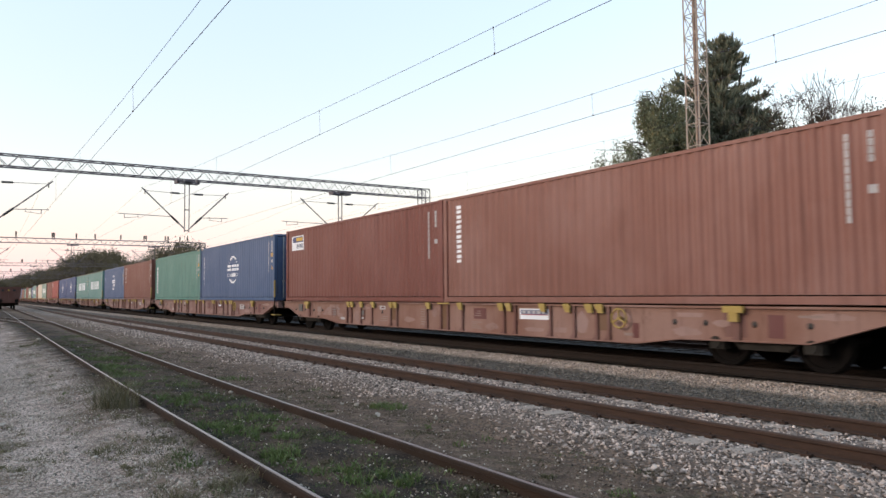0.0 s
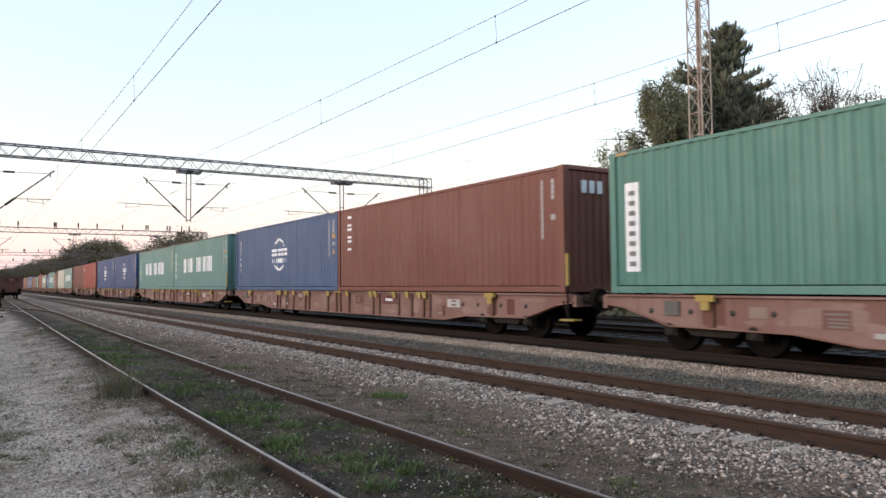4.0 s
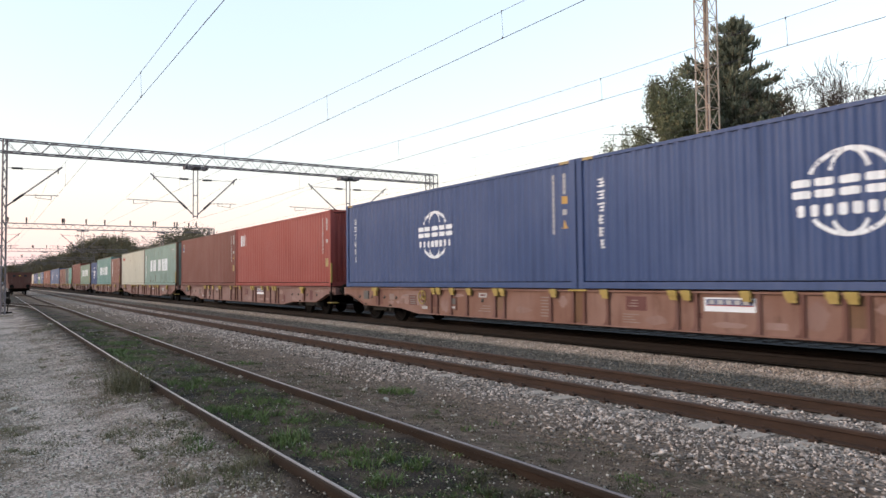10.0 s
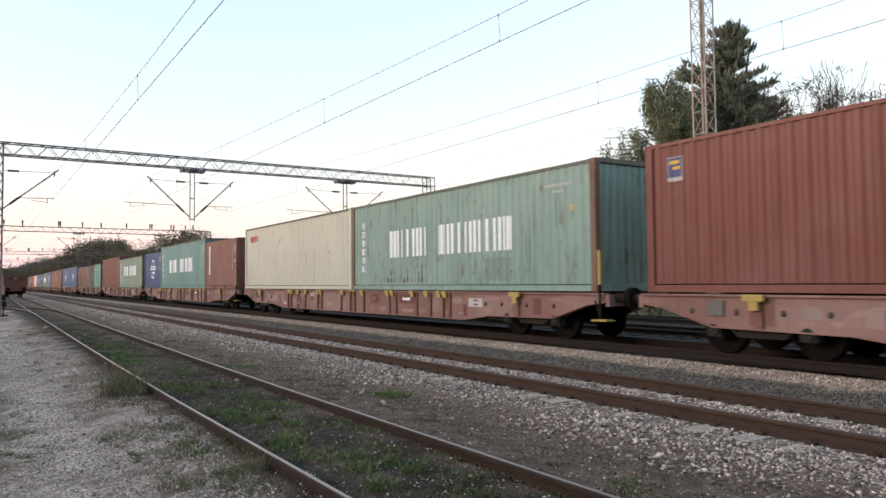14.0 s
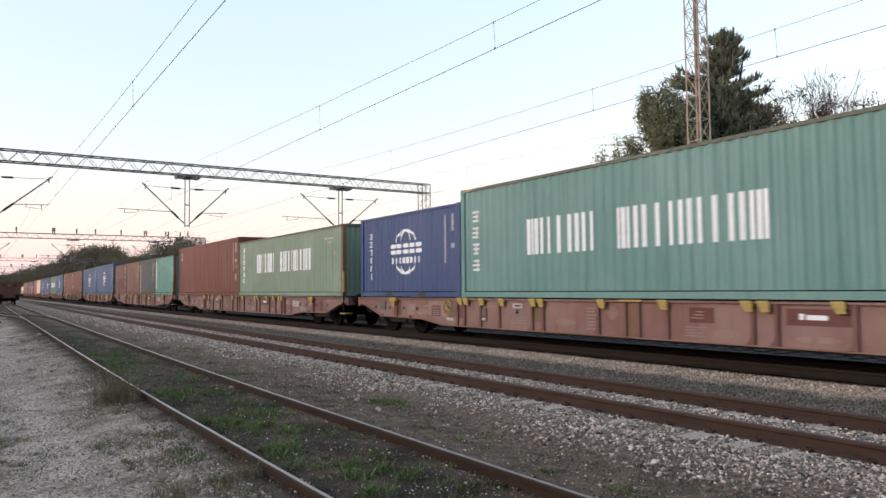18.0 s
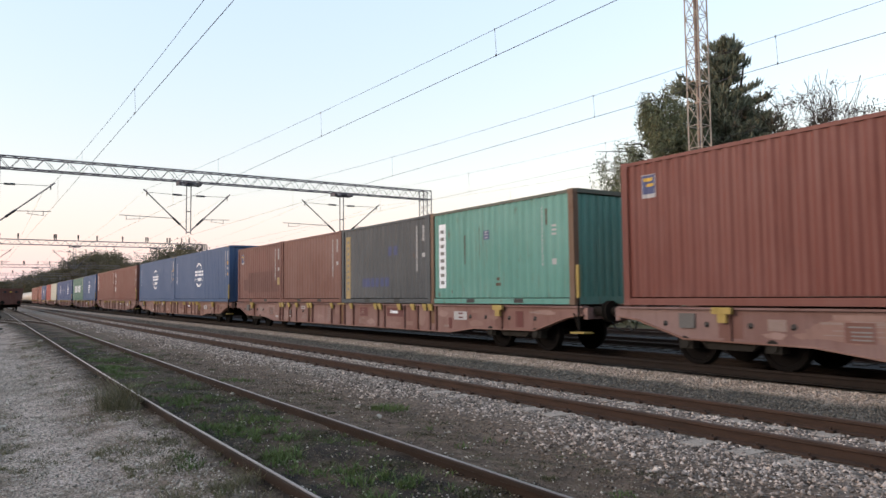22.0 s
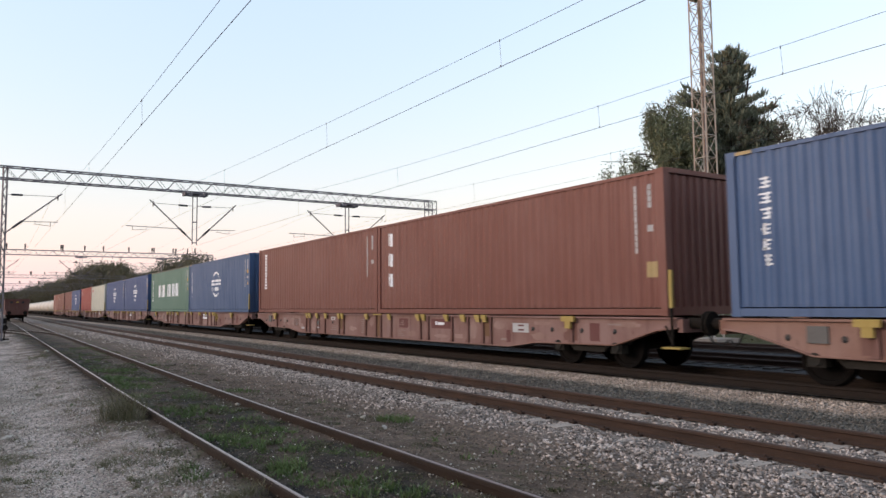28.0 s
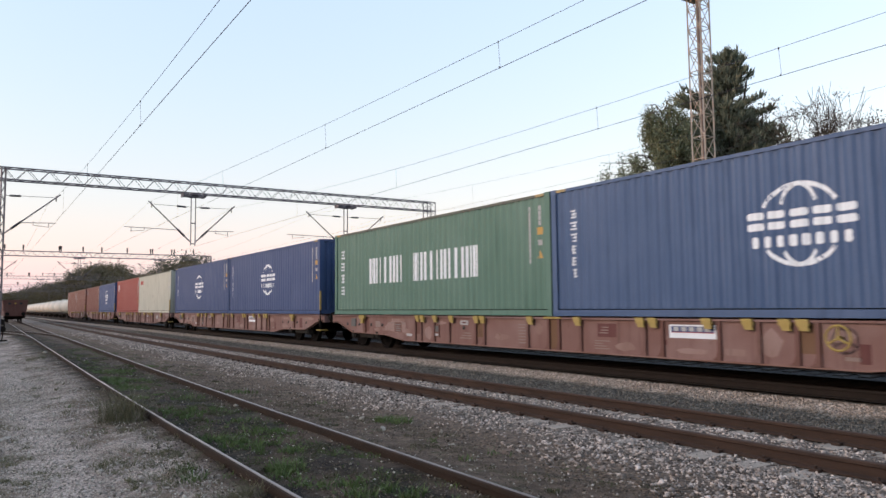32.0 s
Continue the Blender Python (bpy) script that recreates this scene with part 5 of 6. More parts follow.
def build_container(length, H, paint_mat, label, marks, door=False):
    """A corrugated steel box; the worn green ones have rusty corners."""
    edge_mat = RUSTY_EDGE if paint_mat in (GREEN_PALE, GREEN_OLIVE, TEAL) else paint_mat
    L = {40: 12.192, 20: 6.058}[length]
    c = thing("shipping_container", label, "container", group="containers on the freight train")
    k = (length, H, paint_mat.name)
    for side in (-1, 1):
        part("side_wall", cached(("side", side) + k, lambda: side_wall(L, H, side), paint_mat, "side_wall"), None, c)
    for end in (-1, 1):
        if end == 1 or not door:
            part("end_wall", cached(("end", end) + k, lambda: end_wall(L, H, end), paint_mat, "end_wall"), None, c)
            continue
        for side in (-1, 1):
            leaf = part("door_leaf", cached(("leaf", side) + k, lambda: door_leaf(L, H, side), paint_mat, "door_leaf"), None, c)
            for z in (0.45, 0.95, 1.45, 1.95):
                part("door_panel", cached(("panel", side, z) + k, lambda: door_panel(L, side, z), paint_mat, "door_panel"), None, leaf)
            for x in (0.30 * side, 0.80 * side):
                part("lock_rod", cached(("rod", x, L, H), lambda: Shape().rod((x, -L / 2 - 0.03, 0.12), (x, -L / 2 - 0.03, H - 0.1), 0.027, 8).box(x - 0.05, x + 0.05, -L / 2 - 0.04, -L / 2 + 0.0, 0.85, 0.92), ROD_GREY, "lock_rod"), None, leaf, "galvanised locking rod")
            part("door_mark", cached(("dmark", side, L, H), lambda: Shape().box(side * 0.55 - 0.12, side * 0.55 + 0.12, -L / 2 - 0.006, -L / 2 + 0.0, H - 0.62, H - 0.50), PALE_MARK, "door_mark"), None, leaf, "white number bar")
            part("door_seal", cached(("seal", side, L, H), lambda: Shape().box(*sorted((side * 1.06, side * 1.075)), -L / 2 + 0.0, -L / 2 + 0.05, 0.16, H - 0.13), BLACK, "door_seal"), None, leaf)
    part("roof", cached(("roof",) + k, lambda: roof(L, H), paint_mat, "roof"), None, c)
    rails = lambda z0, z1: Shape().box(-1.219, -1.155, -L / 2 + 0.17, L / 2 - 0.17, z0, z1).box(1.155, 1.219, -L / 2 + 0.17, L / 2 - 0.17, z0, z1).box(-1.06, 1.06, -L / 2 + 0.005, -L / 2 + 0.09, z0, z1 + 0.03).box(-1.06, 1.06, L / 2 - 0.09, L / 2 - 0.005, z0, z1 + 0.03)
    part("top_rail", cached(("top",) + k, lambda: rails(H - 0.085, H - 0.015), RAIL_GREEN if paint_mat in (GREEN, GREEN_PALE, GREEN_OLIVE, GREEN_DARK, TEAL, CREAM) else paint_mat, "top_rail"), None, c)
    base = part("bottom_rail", cached(("bot",) + k, lambda: rails(0.012, 0.150), paint_mat, "bottom_rail"), None, c)
    part("floor", cached(("floor", length), lambda: Shape().box(-1.15, 1.15, -L / 2 + 0.1, L / 2 - 0.1, 0.06, 0.14), DARK_IRON, "floor"), None, c)
    # Fork openings are solid black blocks, their inner shade put into the colour.
    if length == 20:
        for y in (-1.03, 1.03):
            part("fork_pocket", cached(("fork", y), lambda: Shape().box(-1.223, -1.14, y - 0.18, y + 0.18, 0.035, 0.145), BLACK, "fork_pocket"), None, base, "black block standing in for a fork pocket's dark opening")
    for x in (-1, 1):
        for y in (-1, 1):
            part("corner_post", cached(("post", x, y) + k, lambda: Shape().prism([(x * 1.219, y * (L / 2 - 0.165)), (x * 1.219, y * (L / 2 - 0.002)), (x * 1.06, y * (L / 2 - 0.002)), (x * 1.06, y * (L / 2 - 0.06)), (x * 1.17, y * (L / 2 - 0.165))], "z", 0.118, H - 0.118), edge_mat, "corner_post"), None, c)
            for z in (0, H - 0.118):
                part("corner_casting", cached(("cast", x, y, round(z, 2)) + k, lambda: casting(x, y * L / 2, y, z), edge_mat, "corner_casting"), None, c)
    marks(c, L, H)
    return c


def casting(x, y, ky, z):
    s = Shape()
    lo, hi = sorted((y, y - ky * 0.178))
    a, b = sorted((x * 1.223, x * 1.06))
    s.box(a, b, lo, hi, z, z + 0.118)
    cy, xo = (lo + hi) / 2, x * 1.2232
    s.box(*sorted((xo, xo + x * 0.0015)), cy - 0.035, cy + 0.035, z + 0.035, z + 0.085)
    return s


def roof(L, H):
    s = Shape()
    ys = np.arange(-L / 2 + 0.15, L / 2 - 0.1, 0.14)
    v = [(x, y, H - 0.02 - 0.018 * (i % 2)) for i, y in enumerate(ys) for x in (-1.16, 1.16)]
    return s.add(v, [(2 * i, 2 * i + 1, 2 * i + 3, 2 * i + 2) for i in range(len(ys) - 1)])


# markings, one function per livery
def globe_marks(c, L, H):
    many(c, "emblem_mark", ("globe", L, H), globe(L, H), WHITE)
    many(c, "side_character", ("cn6", L, H), strokes(L, 0.62, 0.86, H - 2.15, H - 0.52, 6, 3), WHITE)
    id_marks(c, L, H, H > 2.7)


def word_marks(c, L, H):
    many(c, "letter_mark", ("word", L, H), row_bars(L, 2.78, 5.12, 1.06, 1.93, (3, 2, 1, 2, 2)) + row_bars(L, 5.70, 9.26, 1.06, 1.93, (3, 2, 1, 2, 2, 1, 2, 3)), WHITE)
    many(c, "side_character", ("cn4", L, H), strokes(L, 0.52, 0.86, 0.62, 2.38, 4, 8), WHITE)
    id_marks(c, L, H, True)


def word_marks_six(c, L, H):
    many(c, "letter_mark", ("word", L, H), row_bars(L, 2.78, 5.12, 1.06, 1.93, (3, 2, 1, 2, 2)) + row_bars(L, 5.70, 9.26, 1.06, 1.93, (3, 2, 1, 2, 2, 1, 2, 3)), WHITE)
    many(c, "side_character", ("cn6b", L, H), strokes(L, 0.70, 1.02, 0.55, 2.35, 6, 12), WHITE)
    many(c, "number_mark", ("idrow", L, H), row_blocks(L, L - 1.75, L - 0.75, H - 0.50, H - 0.43, 7, 0.3) + row_blocks(L, L - 1.45, L - 1.00, H - 0.65, H - 0.59, 3, 0.3), PALE_MARK)
    part("sticker", cached(("amb6", L, H), lambda: column_of(L, L - 0.82, L - 0.70, H - 0.98, H - 1.10, 1, 0.0), ORANGE, "sticker"), None, c, "orange sticker")


def scraped_marks(c, L, H):
    """The worn livery with rust scrapes along the foot and a repainted patch."""
    word_marks_six(c, L, H)
    rng = random.Random(17)
    scrapes = []
    for i in range(13):
        y = L / 2 - 2.2 - 0.2785 * i * 0.78
        scrapes.append((y - 0.036, y + 0.03, 0.25, 0.36 + rng.uniform(0, 0.07)))
        if rng.random() < 0.6:
            scrapes.append((y - 0.018, y + 0.018, 0.46, 0.55 + rng.uniform(0, 0.24)))
    for i in range(6):
        y = L / 2 - 7.0 - 0.55 * i
        scrapes.append((y - 0.02, y + 0.015, 0.45, 0.53 + rng.uniform(0, 0.05)))
    for y, z0, z1 in ((L / 2 - 5.05, 0.25, 1.0), (L / 2 - 5.9, 0.9, 2.5), (L / 2 - 9.9, 0.6, 1.9), (L / 2 - 10.9, 1.5, 2.3)):
        scrapes.append((y - 0.008, y + 0.008, z0, z1))
    many(c, "rust_scrape", ("scrape6", L, H), [lambda q=q: stuck(L, [q], lift=0.003) for q in scrapes], RUST_RUN)
    part("repair_patch", cached(("patch6", L, H), lambda: stuck(L, [(L / 2 - 9.2, L / 2 - 8.0, 0.27, 0.88)], lift=0.002), GREEN_PATCH, "repair_patch"), None, c, "greyer repainted patch")


def upright_marks(c, L, H):
    at = 0.64 if L > 7 else 0.78
    many(c, "upright_letter", ("tri6", L, H), upright(L, at, at + 0.24, H - 0.24, H - 1.90, 6), WHITE)
    id_marks(c, L, H, None)


def upright_marks_in(c, L, H):
    many(c, "upright_letter", ("tri6in", L, H), upright(L, 0.78, 1.02, H - 0.24, H - 1.90, 6), WHITE)
    id_marks(c, L, H, None)


def upright(L, u0, u1, top, low, n):
    """A column of lettering, each letter a pair of plain bars."""
    out, h = [], (top - low) / n
    a, b = L / 2 - u1, L / 2 - u0
    for i in range(n):
        z1, z0 = top - i * h - 0.03, top - (i + 1) * h + 0.03
        out.append(lambda z0=z0, z1=z1: stuck(L, [(a, b, z1 - 0.095, z1), (a, b, z0, z0 + 0.08)]))
    return out


def short_marks(c, L, H):
    many(c, "letter_mark", ("short_word", L, H), row_bars(L, 0.86, 1.80, H - 0.96, H - 0.40, (3, 2, 1)), WHITE)
    id_marks(c, L, H, None)
    part("sticker", cached(("stick", L, H), lambda: column_of(L, L - 0.50, L - 0.22, 1.10, 0.78, 1, 0.0), FADED_AMBER, "sticker"), None, c, "amber label")


def sloped_marks(c, L, H):
    many(c, "upright_letter", ("sloped", L, H), [lambda z=z: stuck(L, [(L / 2 - 0.98, L / 2 - 0.86, H - z - 0.42, H - z), (L / 2 - 0.80, L / 2 - 0.70, H - z - 0.38, H - z + 0.02)]) for z in (0.35, 1.02, 1.68)], WHITE)
    id_marks(c, L, H, None)
    part("sticker", cached(("stick", L, H), lambda: column_of(L, L - 0.50, L - 0.22, 1.10, 0.78, 1, 0.0), FADED_AMBER, "sticker"), None, c, "amber label")


def corner_logo(c, L, H):
    p = part("emblem", cached(("corner_mark", L, H), lambda: column_of(L, 0.55, 0.90, H - 0.32, H - 0.80, 1, 0), PALE_MARK, "emblem"), None, c)
    part("emblem_band", cached(("corner_mark2", L, H), lambda: stuck(L, [(L / 2 - 0.885, L / 2 - 0.565, H - 0.72, H - 0.335)], lift=0.007), NAVY_MARK, "emblem_band"), None, p)
    part("emblem_stroke", cached(("corner_mark3", L, H), lambda: stuck(L, [(L / 2 - 0.83, L / 2 - 0.60, H - 0.46, H - 0.39), (L / 2 - 0.85, L / 2 - 0.66, H - 0.57, H - 0.51)], lift=0.010), AMBER, "emblem_stroke"), None, p)
    id_marks(c, L, H, None)
    part("warning_triangle", cached(("tri", L, H), lambda: triangle(L, L - 1.02, H - 0.80, 0.20), ORANGE, "warning_triangle"), None, c)
    part("sticker", cached(("stick", L, H), lambda: column_of(L, L - 0.50, L - 0.22, 1.10, 0.78, 1, 0.0), FADED_AMBER, "sticker"), None, c, "amber label")


def banner_marks(c, L, H):
    p = part("emblem", cached(("ban", L, H), lambda: stuck(L, [(L / 2 - 1.82, L / 2 - 0.62, H - 0.88, H - 0.28)]), WHITE, "emblem"), None, c, "white banner with blue and orange bands")
    part("emblem_band", cached(("ban2", L, H), lambda: stuck(L, [(L / 2 - 1.77, L / 2 - 0.67, H - 0.55, H - 0.32)], lift=0.007), NAVY_MARK, "emblem_band"), None, p)
    part("emblem_stroke", cached(("ban3", L, H), lambda: stuck(L, [(L / 2 - 1.75, L / 2 - 1.12, H - 0.50, H - 0.36)], lift=0.010), AMBER, "emblem_stroke"), None, p)
    part("emblem_lettering", cached(("ban4", L, H), lambda: row_of(L, 1.02, 1.77, H - 0.80, H - 0.62, 6, 0.3), NAVY_MARK, "emblem_lettering"), None, p)
    id_marks(c, L, H, None)


def three_letters(c, L, H):
    many(c, "end_letter", ("end_three", L, H), [lambda x=x: Shape().box(x, x + 0.16, -L / 2 + 0.005, -L / 2 + 0.028, H - 0.62, H - 0.32) for x in (-0.62, -0.36, -0.10)], WHITE)
    many(c, "upright_letter", ("tall_three", L, H), upright(L, 0.75, 1.12, H - 0.25, H - 1.55, 3), WHITE)
    id_marks(c, L, H, None)


def red_word(c, L, H):
    many(c, "red_letter", ("red_word", L, H), row_blocks(L, 0.75, 2.0, H - 0.72, H - 0.42, 4, 0.3), RED_MARK, "red letter block")
    id_marks(c, L, H, None)


def strip_marks(c, L, H):
    p = part("white_strip", cached(("strip", L, H), lambda: stuck(L, [(L / 2 - 0.78, L / 2 - 0.40, 0.45, 2.30)]), WHITE, "white_strip"), None, c)
    part("strip_lettering", cached(("strip2", L, H), lambda: stuck(L, [(L / 2 - 0.67, L / 2 - 0.51, 0.56 + 0.21 * i, 0.66 + 0.21 * i) for i in range(8)], lift=0.007), GREY_MARK, "strip_lettering"), None, p)
    if L < 7:
        tag = part("blue_label", cached(("blab", L), lambda: stuck(L, [(0.17, 0.43, 1.72, 1.96)]), NAVY_MARK, "blue_label"), None, c)
        for z in (1.755, 1.835, 1.905):
            part("label_bar", cached(("blab", L, z), lambda: stuck(L, [(0.21, 0.39, z, z + 0.03)], lift=0.007), PALE_MARK, "label_bar"), None, tag)
        many(c, "rust_scrape", ("teal_scrape", L, H), [lambda q=q: stuck(L, [q], lift=0.003) for q in ((-0.32, -0.10, 0.48, 0.56), (-0.26, -0.12, 0.62, 0.70), (1.28, 1.31, 1.1, 1.9), (0.62, 0.645, 1.2, 2.1), (0.30, 0.32, 1.1, 1.66), (-2.1, -2.06, 1.9, 2.3), (1.9, 1.95, 0.30, 0.38))], RUST_RUN)
        part("number_column", cached(("strip_num", L, H), lambda: joined(column_of(L, L - 1.12, L - 1.06, H - 0.3, H - 1.75, 15, 0.3), column_of(L, L - 0.74, L - 0.62, H - 0.75, H - 1.05, 3, 0.5), column_of(L, L - 0.74, L - 0.62, H - 1.58, H - 1.72, 1, 0.0)), PALE_MARK, "number_column"), None, c)["kind"] = "stuff"
        return
    id_marks(c, L, H, True)


def amber_strip(c, L, H):
    p = part("amber_strip", cached(("astrip", L), lambda: stuck(L, [(L / 2 - 0.66, L / 2 - 0.34, 0.15, 2.38)]), FADED_AMBER, "amber_strip"), None, c)
    part("strip_lettering", cached(("astrip2", L), lambda: stuck(L, [(L / 2 - 0.60, L / 2 - 0.40, 0.45 + 0.21 * i, 0.55 + 0.21 * i) for i in range(9)], lift=0.007), GREY_MARK, "strip_lettering"), None, p)
    many(c, "blue_letter", ("ablue", L), [lambda i=i: stuck(L, [(L / 2 - 1.6 - 0.317 * i - 0.29, L / 2 - 1.6 - 0.317 * i - 0.025, 0.55, 0.85)]) for i in range(6)] + [lambda i=i: stuck(L, [(L / 2 - 3.45 - 0.35 * i - 0.25, L / 2 - 3.45 - 0.35 * i, 1.55, 1.85)]) for i in range(2)], NAVY_MARK)
    id_marks(c, L, H, None)


def patched_marks(c, L, H):
    corner_logo(c, L, H)
    part("repainted_panel", cached(("repaint", L, H), lambda: stuck(L, [(-L / 2 + 0.35, L / 2 - 1.5, 0.45, 1.42), (L / 2 - 1.5, L / 2 - 0.9, 0.55, 1.1)], lift=0.003), REPAINT, "repainted_panel"), None, c, "darker repainted lower panel")


def plain_marks(c, L, H):
    id_marks(c, L, H, None)


LIVERY = {
    "globe": (BLUE, globe_marks, "dark blue 40-foot container with a white globe emblem"),
    "globe_pale": (BLUE_PALE, globe_marks, "medium blue 40-foot container with a white globe emblem"),
    "word": (GREEN, word_marks, "sea-green 40-foot container with white lettering blocks"),
    "word_pale": (GREEN_PALE, scraped_marks, "faded green container with white lettering blocks and rust scrapes"),
    "word_olive": (GREEN_OLIVE, word_marks_six, "faded olive-green container with white lettering blocks and rusty corners"),
    "upright": (ORANGE_BROWN, upright_marks, "faded orange-brown container with upright white letters"),
    "upright_dark": (BROWN, upright_marks_in, "oxide brown container with upright white letters"),
    "banner": (BROWN_DARK, banner_marks, "dark brown container with a white banner at the corner"),
    "strip_dull": (TEAL_DULL, strip_marks, "dull teal 40-foot container with a white lettered strip"),
    "word_dark": (GREEN_DARK, word_marks, "dark sea-green 40-foot container with white lettering blocks"),
    "strip": (TEAL, strip_marks, "bright teal container with a white lettered strip"),
    "tall_three": (BROWN, three_letters, "oxide brown container with three white letters"),
    "corner": (BROWN_DARK, corner_logo, "dark red-brown container with a small corner emblem"),
    "patched": (BROWN_PATCHED, patched_marks, "patched red-brown 20-foot container with a small corner emblem"),
    "plain": (PLAIN_BROWN, plain_marks, "plain red-brown container with small white numbers"),
    "red": (RED, short_marks, "red 40-foot container with white letter blocks"),
    "cream": (CREAM, red_word, "cream 40-foot container with red letters and rust stains"),
    "slate": (GREY_BLUE, amber_strip, "slate grey 20-foot container with an orange strip"),
    "sloped": (BROWN, sloped_marks, "oxide brown 40-foot container with three sloped white letters"),
}
# the load of each wagon from its rear to its leading end
LOADS = [[("banner", 40), ("upright", 40)], [("strip_dull", 40), ("globe_pale", 40, True)], [("globe_pale", 40), ("tall_three", 40)], [("word", 40), ("word", 40)],
         [("globe", 40), ("globe", 40)], [("corner", 40), ("red", 40)], [("cream", 40), ("word_pale", 40)], [("globe", 20), ("word", 40), ("upright", 20)],
         [("corner", 40), ("word_olive", 41)], [("patched", 20), ("plain", 20), ("slate", 20), ("strip", 20)], [("globe_pale", 40), ("globe_pale", 40)],
         [("upright_dark", 40), ("sloped", 40)], [("word_dark", 40), ("globe_pale", 40)], [("globe", 40), ("globe", 40)], [("red", 40), ("cream", 40)],
         [("corner", 40), ("globe", 40)], [("tall_three", 40), ("tall_three", 40)]]
PITCH, FIRST = 25.867, -151.32
WEB = 1.165
DECK = 1.14
MOVING, WHEELS = [], []


# ---- container wagon ----
def sill_outline(grow=0.0):
    half = [(0.0, 0.35), (7.1, 0.35), (8.2, 0.49), (10.75, 0.52), (11.9, 0.86), (12.42, 0.92), (12.42, 1.075)]
    return [(-a, b) for a, b in reversed(half[1:])] + half


def build_wagon(white_plate, sign, wheel_y, coat):
    w = thing("container_wagon", "long pinkish-red flat wagon with yellow twistlock stanchions, weathered and stencilled", "freight wagon", group="container wagons")
    outline = sill_outline()
    skin = (WAGON_RED, WAGON_ORANGE, WAGON_DUST)[coat]
    for k in (-1, 1):
        a, b = sorted((k * WEB, k * (WEB - 0.03)))
        web = part("side_sill", Shape().prism(outline, "x", a, b), skin, w)
        lo, hi = sorted((k * 1.225, k * 1.02))
        part("top_flange", Shape().box(lo, hi, -12.42, 12.42, 1.075, 1.115), skin, web)
        low = [(p, q) for p, q in outline if q < 1.0]
        s = Shape()
        for (p0, q0), (p1, q1) in zip(low, low[1:]):
            s.prism([(p0, q0 - 0.022), (p1, q1 - 0.022), (p1, q1 + 0.003), (p0, q0 + 0.003)], "x", *sorted((k * 1.222, k * 1.04)))
        part("bottom_flange", s, WAGON_ORANGE, web)
        for y in (-6.35, -6.0, -5.30, -4.50, -3.20, -2.75, -0.9, 0.18, -0.18, 0.95, 2.75, 3.15, 4.45, 5.25, 6.0, 6.35, 9.75, -9.45):
            low_z = 0.36 if abs(y) < 7 else 0.52
            part("rib", Shape().prism([(y - 0.035, low_z), (y + 0.15, low_z), (y + 0.075, low_z + 0.06), (y + 0.04, low_z + 0.16), (y + 0.035, 1.07), (y - 0.035, 1.07)], "x", *sorted((k * 1.216, k * (WEB + 0.001)))), WAGON_RIB, web)
    for y in [-12.3, -11.0, -9.0] + [-7.5 + 1.5 * i for i in range(11)] + [9.0, 11.0, 12.3]:
        part("cross_beam", Shape().box(-1.16, 1.16, y - 0.06, y + 0.06, 0.88, 1.06), DARK_IRON, w)
    part("centre_sill", Shape().box(-0.16, 0.16, -12.3, 12.3, 0.78, 1.05), DARK_IRON, w)
    # yellow fittings on the camera's side and the far side
    for k in (-1, 1):
        for y in (-6.13, -5.82, -5.12, -4.28, -3.0, -2.68, -0.85, 0.80, 2.78, 3.06, 4.28, 5.14, 5.86, 6.14):
            s = Shape().prism([(y - 0.115, 1.02), (y + 0.095, 1.02), (y + 0.125, 1.13), (y - 0.085, 1.13)], "x", *sorted((k * 1.226, k * 1.275)))
            s.prism([(y - 0.11, 0.935), (y + 0.05, 0.935), (y + 0.085, 1.02), (y - 0.085, 1.02)], "x", *sorted((k * 1.226, k * 1.262)))
            part("stanchion", s, YELLOW, w, "yellow folding container stop")
        for y in (-9.40, 9.85):
            s = Shape().box(*sorted((k * 1.226, k * 1.30)), y - 0.20, y + 0.20, 1.0, 1.12).box(*sorted((k * 1.226, k * 1.29)), y - 0.09, y + 0.09, 0.84, 1.0)
            part("spigot", s, YELLOW, w, "yellow container spigot")
        part("joint_plate", Shape().box(*sorted((k * 1.227, k * 1.25)), -0.30, 0.30, 1.085, 1.125), YELLOW, w)
    part("rust_band", Shape().box(-WEB - 0.003, -WEB + 0.001, -0.14, 0.14, 0.37, 1.07), RUST_BAND, w, "rust-brown band at the wagon's middle")
    for y0, y1 in ((-9.6, -9.15), (9.5, 10.0), (-6.4, -5.95), (5.95, 6.45), (2.7, 3.2)):
        part("patch_plate", Shape().box(-WEB - 0.002, -WEB + 0.001, y0, y1, 0.56, 1.05), RUST_BAND if y0 in (-6.4, 2.7) else WAGON_RIB, w)
    # brake wheel
    wheel = Shape()
    for i in range(20 if wheel_y else 0):
        a, b = radians(18 * i), radians(18 * (i + 1))
        wheel.rod((-1.29, wheel_y + 0.2 * math.cos(a), 0.84 + 0.2 * math.sin(a)), (-1.29, wheel_y + 0.2 * math.cos(b), 0.84 + 0.2 * math.sin(b)), 0.02, 5)
    for i in range(3 if wheel_y else 0):
        a = radians(120 * i + 90)
        wheel.rod((-1.29, wheel_y, 0.84), (-1.29, wheel_y + 0.2 * math.cos(a), 0.84 + 0.2 * math.sin(a)), 0.02, 5)
    if wheel_y:
        part("brake_wheel", wheel.rod((-1.2, wheel_y, 0.84), (-1.31, wheel_y, 0.84), 0.035, 8), YELLOW, w, "yellow handbrake wheel")
    # panels and stencils
    plate = lambda y0, y1, z0, z1, d=0.004: Shape().box(-WEB - d, -WEB + 0.001, y0, y1, z0, z1)
